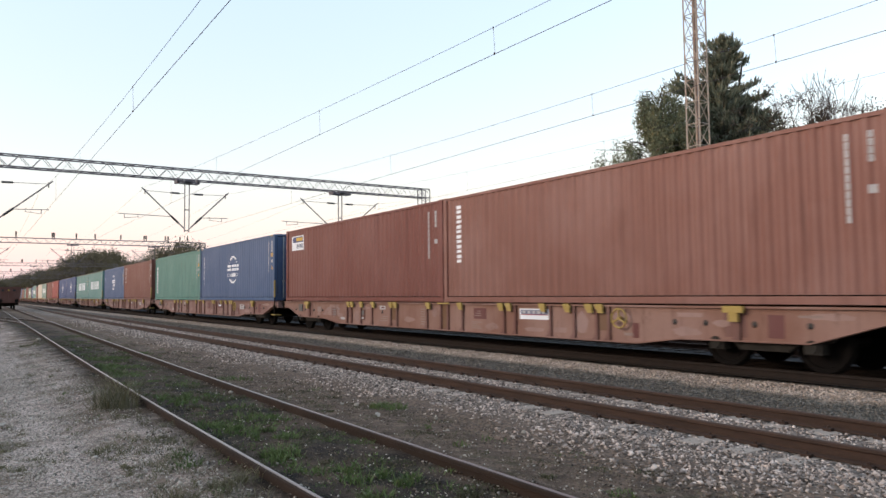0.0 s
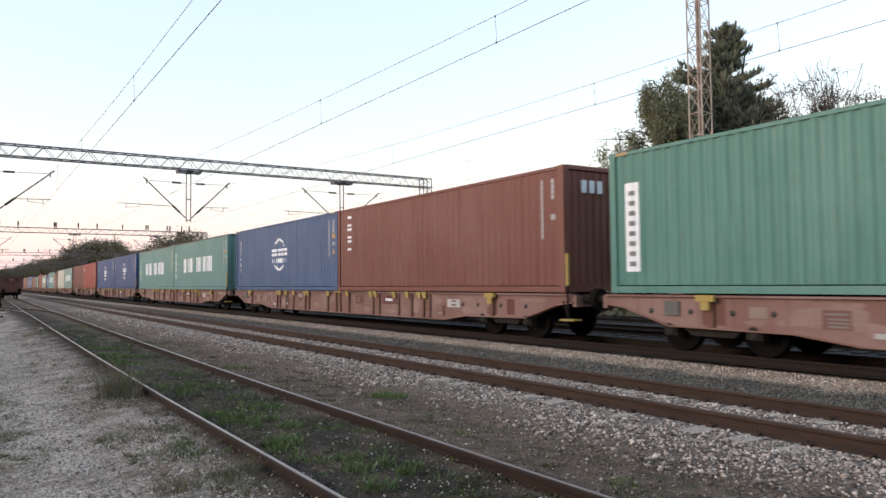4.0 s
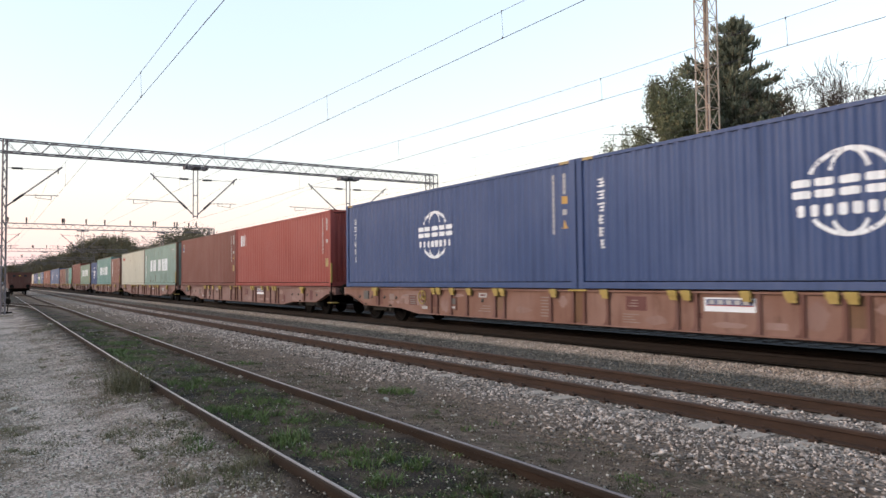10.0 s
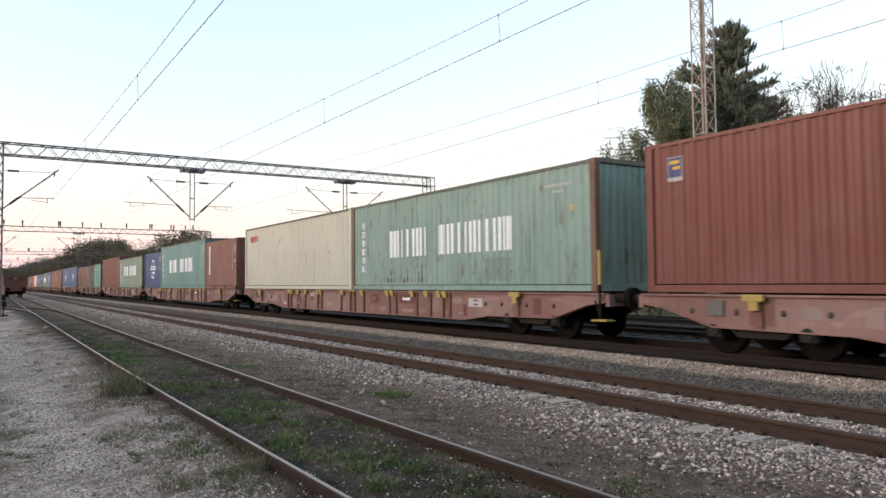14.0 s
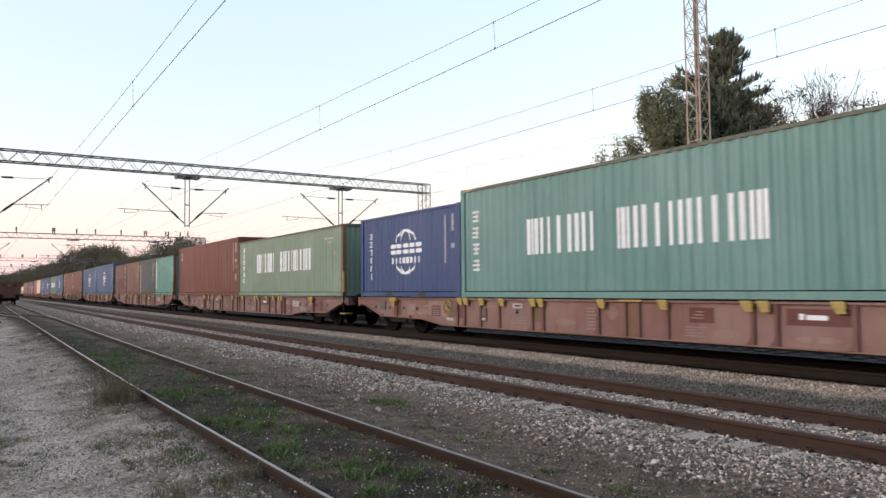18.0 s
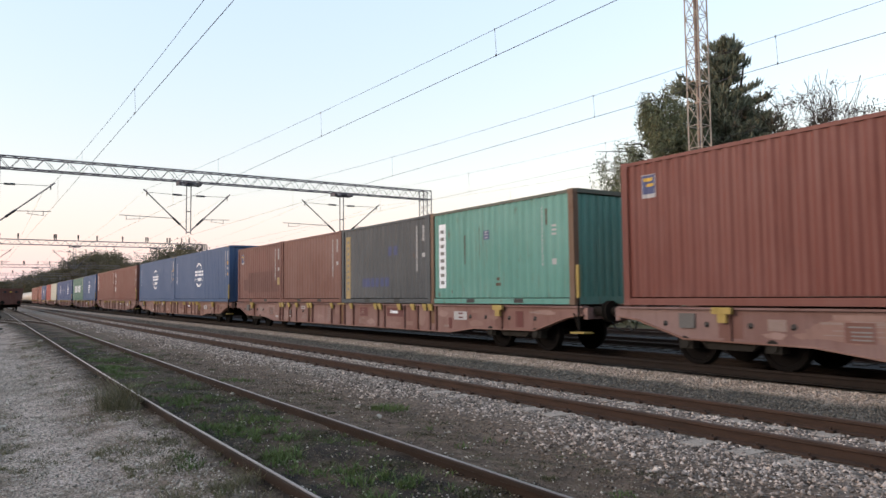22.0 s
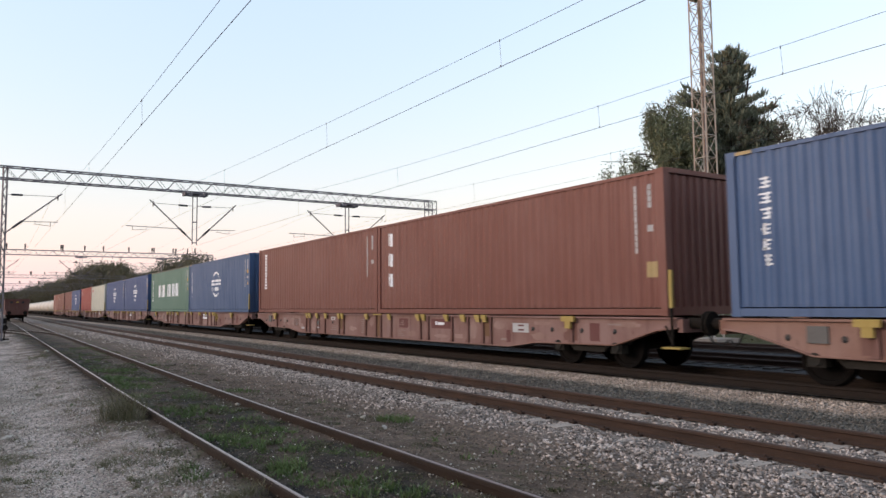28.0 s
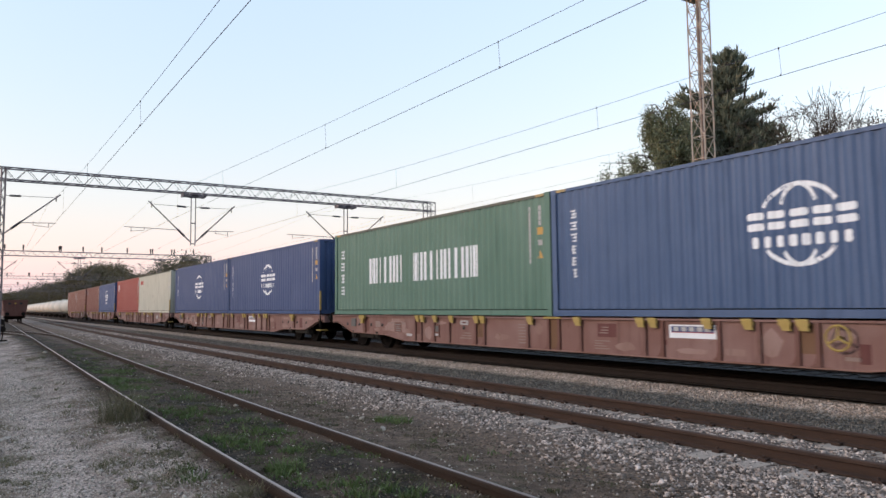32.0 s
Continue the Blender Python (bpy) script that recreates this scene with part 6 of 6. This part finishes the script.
    for y0, y1, z0, z1 in ((-1.95, -1.40, 0.70, 0.99), (-4.42, -3.35, 0.72, 1.0) if not white_plate else (-3.28, -3.22, 0.6, 0.7), (-10.3, -10.0, 0.57, 0.97), (-7.15, -6.98, 0.44, 0.75)):
        part("dark_panel", plate(y0, y1, z0, z1), WAGON_DARK, w, "dark red painted panel")
    if sign:
        p = part("sign_plate", plate(-7.88, -7.25, 0.70, 0.93), PALE_MARK, w, "pale sign plate with two dark bars")
        for z in (0.745, 0.855):
            part("plate_bar", plate(-7.70, -7.48, z, z + 0.04, 0.008), WAGON_DARK, p)
    if white_plate:
        p = part("name_plate", plate(-4.42, -3.35, 0.74, 1.0, 0.006), WHITE, w, "white name plate with red and blue bars")
        part("plate_bar", plate(-4.38, -3.40, 0.86, 0.97, 0.010), NAVY_MARK, p)
        for i in range(5):
            part("plate_mark", plate(-4.30 + 0.18 * i, -4.18 + 0.18 * i, 0.875, 0.955, 0.014), PALE_MARK, p)
        part("plate_bar", plate(-4.38, -3.40, 0.845, 0.86, 0.010), RED_MARK, p)
    else:
        part("operator_mark", Shape().box(-WEB - 0.009, -WEB - 0.003, -4.05, -3.70, 0.82, 0.90).box(-WEB - 0.009, -WEB - 0.003, -3.66, -3.58, 0.82, 0.92), WHITE, w)
    stencil = Shape()
    for i in range(7):
        stencil.box(-WEB - 0.004, -WEB + 0.001, 0.98 + 0.10 * (i % 2), 1.34, 0.46 + 0.075 * i, 0.49 + 0.075 * i)
    for i in range(4):
        stencil.box(-WEB - 0.004, -WEB + 0.001, -1.75 + 0.1 * (i % 3), -1.30, 0.44 + 0.055 * i, 0.46 + 0.055 * i)
    for i in range(3):
        stencil.box(-WEB - 0.009, -WEB - 0.004, -1.72, -1.45 - 0.05 * i, 0.78 + 0.06 * i, 0.80 + 0.06 * i)
        stencil.box(-WEB - 0.004, -WEB + 0.001, 3.4, 3.95 - 0.1 * i, 0.50 + 0.07 * i, 0.525 + 0.07 * i)
    stencil.box(-WEB - 0.004, -WEB + 0.001, 7.0, 8.1, 0.86, 0.90).box(-WEB - 0.004, -WEB + 0.001, -7.0, -6.75, 0.48, 0.54).box(-WEB - 0.004, -WEB + 0.001, -10.95, -10.55, 0.93, 0.97)
    for i in range(4):
        stencil.box(-WEB - 0.0065, -WEB - 0.002, 7.0 + 0.12 * (i % 2), 8.05 - 0.15 * i, 0.68 + 0.075 * i, 0.70 + 0.075 * i)
    rng = random.Random(8)
    for y, z, a, b in ((7.6, 0.78, 0.85, 0.20), (8.9, 0.64, 0.24, 0.06), (-5.5, 0.70, 0.24, 0.26), (2.05, 0.60, 0.34, 0.09), (-2.2, 0.52, 0.30, 0.10), (-8.3, 0.62, 0.35, 0.09), (5.6, 0.62, 0.22, 0.2), (-11.1, 0.95, 0.4, 0.06), (8.35, 0.66, 0.22, 0.06), (6.9, 0.60, 0.18, 0.14), (4.9, 0.92, 0.3, 0.05), (-6.7, 0.86, 0.24, 0.12), (-9.1, 0.80, 0.2, 0.07), (0.55, 0.84, 0.16, 0.13), (-3.9, 0.50, 0.4, 0.06)):
        ring = [(y + a * math.cos(radians(24 * i)) * rng.uniform(0.7, 1.15), z + b * math.sin(radians(24 * i)) * rng.uniform(0.7, 1.15)) for i in range(15)]
        part("scuff", Shape().prism(ring, "x", -WEB - 0.0025, -WEB + 0.001), WAGON_PALE, w, "paler scuffed paint")
    part("stencilling", stencil, STENCIL, w, "faded white stencilled bars")["kind"] = "stuff"
    for y0, y1, z0, z1 in ((7.05, 7.9, 0.93, 1.02), (8.0, 8.35, 0.62, 0.78), (7.0, 7.2, 0.58, 0.90), (-8.7, -8.1, 0.90, 0.98), (-5.0, -4.6, 0.46, 0.58)):
        part("paint_patch", plate(y0, y1, z0, z1, 0.0030), WAGON_PALE, w, "paler overpainted patch")
    label = part("data_panel", plate(7.25, 7.72, 0.58, 0.90, 0.0075), WAGON_RIB, w, "dark panel of unreadable data")
    for z in (0.62, 0.68, 0.74, 0.82):
        part("data_bar", plate(7.30, 7.62 + 0.05 * (z > 0.8), z, z + 0.025, 0.0095), GREY_MARK, label)
    part("paper_label", plate(8.68, 9.02, 0.72, 0.92, 0.005), STENCIL, w, "worn pale label")
    part("white_mark", plate(6.60, 6.92, 0.48, 0.56, 0.0045), PALE_MARK, w)
    box_plate = part("pale_plate", plate(3.55, 3.92, 0.88, 1.0, 0.006), PALE_MARK, w, "pale plate with a dark bar")
    part("plate_bar", plate(3.62, 3.84, 0.92, 0.965, 0.009), WAGON_DARK, box_plate)
    # Black disc at each eye paints in the dark of a lashing hole.
    for y in (-10.75, -9.75, -8.75, -8.05, 3.75, 8.55, 9.35, 10.25, 11.2):
        part("lashing_eye", Shape().rod((-WEB + 0.001, y, 0.80), (-WEB - 0.006, y, 0.80), 0.055, 10).rod((-WEB, y, 0.78), (-WEB - 0.04, y, 0.76), 0.02, 6), BLACK, w)
    part("label_case", Shape().box(-1.205, -WEB, 10.5, 10.85, 0.72, 1.0), DULL_GREY, w, "grey document case")
    brake = part("brake_box", Shape().box(-1.19, -WEB, 5.0, 5.34, 0.50, 0.86), WAGON_RIB, w, "instruction plate in a red frame")
    part("grey_face", Shape().box(-1.194, -1.189, 5.04, 5.30, 0.66, 0.83), DULL_GREY, brake)
    part("plate_bar", Shape().box(-1.194, -1.189, 5.05, 5.28, 0.54, 0.60), PALE_MARK, brake)
    # corner stake, step and ends
    for y, k in ((-12.46, -1), (12.46, 1)):
        part("head_stock", Shape().box(-1.16, 1.16, y - 0.06, y + 0.06, 0.82, 1.08), skin, w)
        for x in (-0.875, 0.875):
            b = part("buffer", Shape().lathe([(0, 0.11), (0.35, 0.11), (0.35, 0.075), (0.50, 0.075), (0.50, 0.24), (0.54, 0.235)], (x, y, 1.0), (x, y + k, 1.0), 14), DARK_IRON, w)
        part("coupling", Shape().rod((0, y, 0.98), (0, y + k * 0.25, 0.95), 0.05, 8).box(-0.05, 0.05, *sorted((y + k * 0.2, y + k * 0.47)), 0.80, 0.96), DARK_IRON, w)
        hose = Shape()
        pts = [(-0.45, y + k * 0.05, 0.86), (-0.42, y + k * 0.18, 0.62), (-0.36, y + k * 0.34, 0.55), (-0.3, y + k * 0.45, 0.66)]
        for a, b in zip(pts, pts[1:]):
            hose.rod(a, b, 0.022, 6)
        part("brake_hose", hose, BLACK, w)
    stake = part("stake", Shape().rod((-1.235, -12.32, 0.55), (-1.235, -12.32, 1.30), 0.028, 8).rod((-1.235, -12.32, 0.6), (-1.235, -12.16, 0.95), 0.02, 6), DARK_IRON, w)
    part("yellow_handrail", Shape().box(-1.265, -1.205, -12.36, -12.29, 1.30, 2.05), YELLOW, stake)
    part("step", Shape().box(-1.30, -1.02, -12.55, -12.10, 0.50, 0.535), YELLOW, stake)
    for y in (7.55, -7.55):
        part("brake_cylinder", Shape().lathe([(0, 0.10), (0.05, 0.17), (0.45, 0.17), (0.5, 0.08)], (-0.75, y, 0.52), (-0.75, y + 1, 0.52), 12), DARK_IRON, w)
    for y in (-9.85, 9.85):
        build_bogie(w, y)
    return w


def wheel_shape():
    return [(0.0, 0.49), (0.03, 0.49), (0.035, 0.462), (0.13, 0.455), (0.135, 0.38), (0.10, 0.36), (0.09, 0.15), (0.14, 0.12), (0.17, 0.12), (0.17, 0.0)]


def build_bogie(w, y0):
    b = part("bogie", Shape().box(-0.9, 0.9, y0 - 0.16, y0 + 0.16, 0.46, 0.68).rod((0, y0, 0.6), (0, y0, 0.84), 0.2, 10), DARK_IRON, w, "cast steel two-axle bogie")
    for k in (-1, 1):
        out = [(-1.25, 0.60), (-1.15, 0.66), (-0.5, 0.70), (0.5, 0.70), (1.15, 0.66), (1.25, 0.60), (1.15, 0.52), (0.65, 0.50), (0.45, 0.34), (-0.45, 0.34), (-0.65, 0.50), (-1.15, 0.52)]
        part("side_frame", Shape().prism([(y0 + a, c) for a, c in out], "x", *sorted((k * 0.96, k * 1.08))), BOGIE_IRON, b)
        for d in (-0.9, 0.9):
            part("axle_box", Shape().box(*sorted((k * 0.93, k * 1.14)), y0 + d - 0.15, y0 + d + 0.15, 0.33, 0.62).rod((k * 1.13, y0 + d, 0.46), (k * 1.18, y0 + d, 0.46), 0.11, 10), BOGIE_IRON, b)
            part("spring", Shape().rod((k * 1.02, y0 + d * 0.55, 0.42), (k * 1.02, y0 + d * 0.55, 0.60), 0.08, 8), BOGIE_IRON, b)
    for d in (-0.9, 0.9):
        s = Shape().rod((-0.8, 0, 0), (0.8, 0, 0), 0.08, 8)
        for k in (-1, 1):
            prof = wheel_shape()
            s.lathe([(p, r) for p, r in prof], (k * 0.675, 0, 0), (k * 1.675, 0, 0), 22)
        key = "wheelset_mesh"
        if key not in CACHE:
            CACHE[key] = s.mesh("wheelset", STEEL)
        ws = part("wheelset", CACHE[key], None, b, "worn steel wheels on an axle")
        ws.location = (0, y0 + d, 0.46)


def build_train():
    # white name plate, sign plate, place of the brake wheel and coat of paint, wagon by wagon
    fitted = [(1, 0, -6.72, 1), (0, 1, -6.72, 0), (0, 1, 0, 0), (0, 1, -6.72, 1), (1, 0, 6.72, 1), (1, 0, 0, 0), (0, 1, 0, 0), (0, 0, 6.72, 0), (0, 1, 0, 2), (0, 1, 0, 0), (0, 1, -6.72, 1), (0, 1, 0, 0), (1, 0, -6.72, 0), (1, 0, 0, 0), (0, 1, 0, 2), (0, 1, -6.72, 0), (0, 1, 0, 0)]
    kinds = {}
    made = {}
    for i, load in enumerate(LOADS):
        u = FIRST + PITCH * i
        key = fitted[i]
        w = copy_thing(kinds[key], Matrix()) if key in kinds else kinds.setdefault(key, build_wagon(*key))
        MOVING.append((w, u, 0.0))
        WHEELS.extend(o for o in w.children_recursive if o.name.startswith("wheelset"))
        total = sum({40: 12.192, 41: 12.192, 20: 6.058}[q[1]] for q in load)
        gap = 0.05
        at = (total + gap * (len(load) - 1)) / 2
        for q in load:
            L, H = {40: (12.192, 2.98), 41: (12.192, 2.67), 20: (6.058, 2.67)}[q[1]]
            at -= L / 2
            paint_mat, marks, label = LIVERY[q[0]]
            if q[1] == 20:
                label = label.replace("40-foot", "20-foot")
            if q not in made:
                made[q] = build_container(min(q[1], 40), H, paint_mat, label, marks, len(q) > 2)
                c = made[q]
            else:
                c = copy_thing(made[q], Matrix())
            MOVING.append((c, u + at, DECK))
            at -= L / 2 + gap


build_train()


# ---- white tank wagons at the train's tail ----
def build_tanks():
    white = paint("chalky_white_paint", (0.44, 0.42, 0.37), 0.5, 0.3)
    t = thing("tank_wagon", "chalky white tank wagon on a dark underframe", "tank wagon", group="tank wagons")
    part("tank", Shape().lathe([(-6.6, 0.2), (-6.5, 0.9), (-6.2, 1.2), (6.2, 1.2), (6.5, 0.9), (6.6, 0.2)], (0, 0, 2.05), (0, 1, 2.05), 20), white, t, "", True)
    part("underframe", Shape().box(-1.1, 1.1, -6.9, 6.9, 0.75, 0.98), DARK_IRON, t)
    part("dome", Shape().rod((0, 0, 3.2), (0, 0, 3.42), 0.3, 12), white, t)
    for y in (-4.8, 4.8):
        b = part("bogie", Shape().box(-1.05, 1.05, y - 1.2, y + 1.2, 0.45, 0.72), DARK_IRON, t)
        for d in (-0.9, 0.9):
            ws = part("wheelset", CACHE["wheelset_mesh"], None, b)
            ws.location = (0, y + d, 0.46)
    for i in range(14):
        w = t if i == 0 else copy_thing(t, Matrix())
        MOVING.append((w, FIRST + PITCH * 16.5 + 8.0 + 14.6 * i, 0.0))


build_tanks()


# ---- parked hopper wagon ----
def build_hopper():
    x = near_x(106)
    t = thing("hopper_wagon", "parked rusty brown open hopper wagon, seen end-on on the siding", "freight wagon", pose(x, 106, 0.21))
    rust = paint("rusty_hopper_paint", (0.115, 0.048, 0.036), 0.5, 0.3, 0.8)
    body = Shape()
    for k in (-1, 1):
        body.prism([(k * 1.30, 1.45), (k * 1.36, 2.75), (k * 1.30, 2.75), (k * 1.22, 1.45)], "y", 0.0, 11.0)
    body.prism([(-1.30, 1.45), (1.30, 1.45), (1.36, 2.75), (-1.36, 2.75)], "y", -0.05, 0.05).prism([(-1.30, 1.45), (1.30, 1.45), (1.36, 2.75), (-1.36, 2.75)], "y", 10.95, 11.05)
    part("body", body, rust, t)
    part("rim", Shape().box(-1.42, 1.42, -0.10, 0.08, 2.68, 2.82), rust, t)
    for q in (-0.85, 0.0, 0.85):
        part("end_rib", Shape().box(q - 0.06, q + 0.06, -0.14, -0.05, 1.45, 2.70), rust, t)
    for q in (-0.62, 0.62):
        part("lamp_bracket", Shape().box(q - 0.15, q + 0.15, -0.17, -0.05, 2.25, 2.5), BLACK, t)
    part("end_label", Shape().box(-0.1, 0.1, -0.16, -0.145, 2.32, 2.46), AMBER, t)
    part("underframe", Shape().box(-1.2, 1.2, -0.3, 11.3, 0.80, 1.46), rust, t)
    for q in (-0.875, 0.875):
        part("buffer", Shape().lathe([(0, 0.11), (0.4, 0.11), (0.4, 0.24), (0.45, 0.23)], (q, -0.3, 1.05), (q, -1.3, 1.05), 12), DARK_IRON, t)
    for y in (1.4, 3.2, 8.0, 9.8):
        ws = part("wheelset", CACHE["wheelset_mesh"], None, t)
        ws.location = (0, y, 0.46)
    part("brake_gear", Shape().box(-1.15, 1.15, 0.6, 4.0, 0.5, 0.95), DARK_IRON, t)


build_hopper()


# ---- points lever by the siding ----
def build_lever():
    t = thing("points_lever", "small dark points lever beside the siding", "lever", pose(1.35, 46, -0.02))
    part("base", Shape().box(-0.25, 0.25, -0.2, 0.2, 0, 0.14), DARK_IRON, t)
    part("lever", Shape().rod((0, 0, 0.1), (0.1, 0, 0.95), 0.03, 8), DARK_IRON, t)
    part("weight", Shape().rod((0.02, -0.09, 0.72), (0.02, 0.09, 0.72), 0.16, 12), DARK_IRON, t)
    part("lantern", Shape().box(-0.12, 0.12, -0.12, 0.12, 0.95, 1.25), DARK_IRON, t)


build_lever()


# ---- litter on the soil ----
def build_litter():
    pale = surface("pale_loose_stone", (0.36, 0.32, 0.26), (0.22, 0.19, 0.15), 0.9, 0, 12, 60, 0.6, 0.5)
    brown = surface("weathered_scrap_wood", (0.20, 0.14, 0.10), (0.10, 0.07, 0.055), 0.9, 0, 9, 50, 0.7, 0.5)
    rag = surface("dirty_white_rag", (0.42, 0.39, 0.34), (0.25, 0.22, 0.18), 0.95, 0, 14, 50, 0.7, 0.5)
    spots = [(3.63, 11.75, 0.055), (4.87, 9.70, 0.06), (4.73, 9.91, 0.045), (4.88, 7.29, 0.035), (5.69, 6.83, 0.05), (3.41, 4.84, 0.03), (0.64, 10.71, 0.035), (0.51, 10.88, 0.03),
             (0.88, 9.93, 0.03), (2.25, 30.2, 0.12), (5.3, 8.2, 0.04), (4.3, 10.9, 0.04)]
    for k, (x, y, r) in enumerate(spots):
        r *= 0.8
        rng = random.Random(k)
        prof = [(-0.6, 0.05), (-0.5, 0.62), (-0.1, 0.95), (0.35, 0.72), (0.6, 0.08)]
        s = Shape().lathe([(a * r, b * r) for a, b in prof], (0, 0, 0), (0, 0, 1), 7)
        s.v = [(a * rng.uniform(0.75, 1.2), b * rng.uniform(0.75, 1.2), c + r * 0.35 + rng.uniform(-0.1, 0.1) * r) for a, b, c in s.v]
        thing("loose_stone", "pale loose stone lying on the bare soil", "stone", pose(x, y, bed_z(x) - 0.01, 0, 0, rng.uniform(0, 360)), group="loose stones by the siding", data=s.mesh("loose_stone", pale))
    for x, y, n, turn, mat, name, label in ((5.12, 6.55, 0.19, 25, brown, "wood_scrap", "curled brown scrap of wood on the dirt"), (4.62, 8.57, 0.15, 70, rag, "paper_scrap", "crumpled pale scrap of paper on the soil"),
                                            (0.28, 6.42, 0.13, 65, rag, "paper_scrap", "flat dirty white scrap of paper on the gravel"), (0.49, 6.45, 0.10, 80, rag, "paper_scrap", "small dirty white scrap of paper on the gravel"),
                                            (0.41, 11.04, 0.22, 60, rag, "wood_stick", "bleached stick lying on the gravel")):
        rng = random.Random(n)
        s, m = Shape(), 7
        v = [(n * (i / (m - 1) - 0.5), w * n * (0.10 + 0.12 * math.sin(3.1 * i / (m - 1))) + rng.uniform(-0.006, 0.006), 0.012 + 0.028 * abs(math.sin(1.9 * i)) + rng.uniform(0, 0.01) + d) for d in (0, 0.006) for i in range(m) for w in (-1, 1)]
        f = []
        for i in range(m - 1):
            a, b = 2 * i, 2 * m + 2 * i
            f += [(a, a + 1, a + 3, a + 2), (b, b + 2, b + 3, b + 1), (a, a + 2, b + 2, b), (a + 1, b + 1, b + 3, a + 3)]
        f += [(0, 2 * m, 2 * m + 1, 1), (2 * m - 2, 2 * m - 1, 4 * m - 1, 4 * m - 2)]
        thing(name, label, "litter", pose(x, y, bed_z(x) - 0.004, 0, 0, turn), data=s.add(v, f).mesh(name, mat))


build_litter()
build_stones()

# distance run by the train, second by second, against the moment at 16 s
RUN = [-168.57, -157.52, -146.37, -135.2, -124.07, -113.05, -102.15, -91.39, -80.78, -70.31, -59.92, -49.66, -39.62, -29.64, -19.7, -9.82, 0.0,
       9.77, 19.48, 29.14, 38.61, 48.01, 57.35, 66.59, 75.72, 84.72, 93.77, 102.7, 111.5, 120.23, 128.91, 137.55, 146.25]


def run_at(t):
    """Smooth distance between the whole seconds."""
    i = min(int(t), 31)
    p = [RUN[max(0, min(32, i + k))] for k in (-1, 0, 1, 2)]
    if i == 0:
        p[0] = 2 * RUN[0] - RUN[1]
    if i == 31:
        p[3] = 2 * RUN[32] - RUN[31]
    q = t - i
    return p[1] + 0.5 * q * (p[2] - p[0] + q * (2 * p[0] - 5 * p[1] + 4 * p[2] - p[3] + q * (3 * (p[1] - p[2]) + p[3] - p[0])))


def motions():
    """The train rolls along the main line towards the camera's right; its wheels turn."""
    z = RAIL_TOP[MAIN]
    for ob, u, up in MOVING:
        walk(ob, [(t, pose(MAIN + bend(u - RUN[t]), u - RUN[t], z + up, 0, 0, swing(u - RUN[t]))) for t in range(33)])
    for ws in WHEELS:
        x, y, h = ws.location
        walk(ws, [(k / FPS, pose(x, y, h, math.degrees((run_at(k / FPS) - RUN[0]) / 0.46))) for k in range(0, 32 * FPS + 1)])


motions()
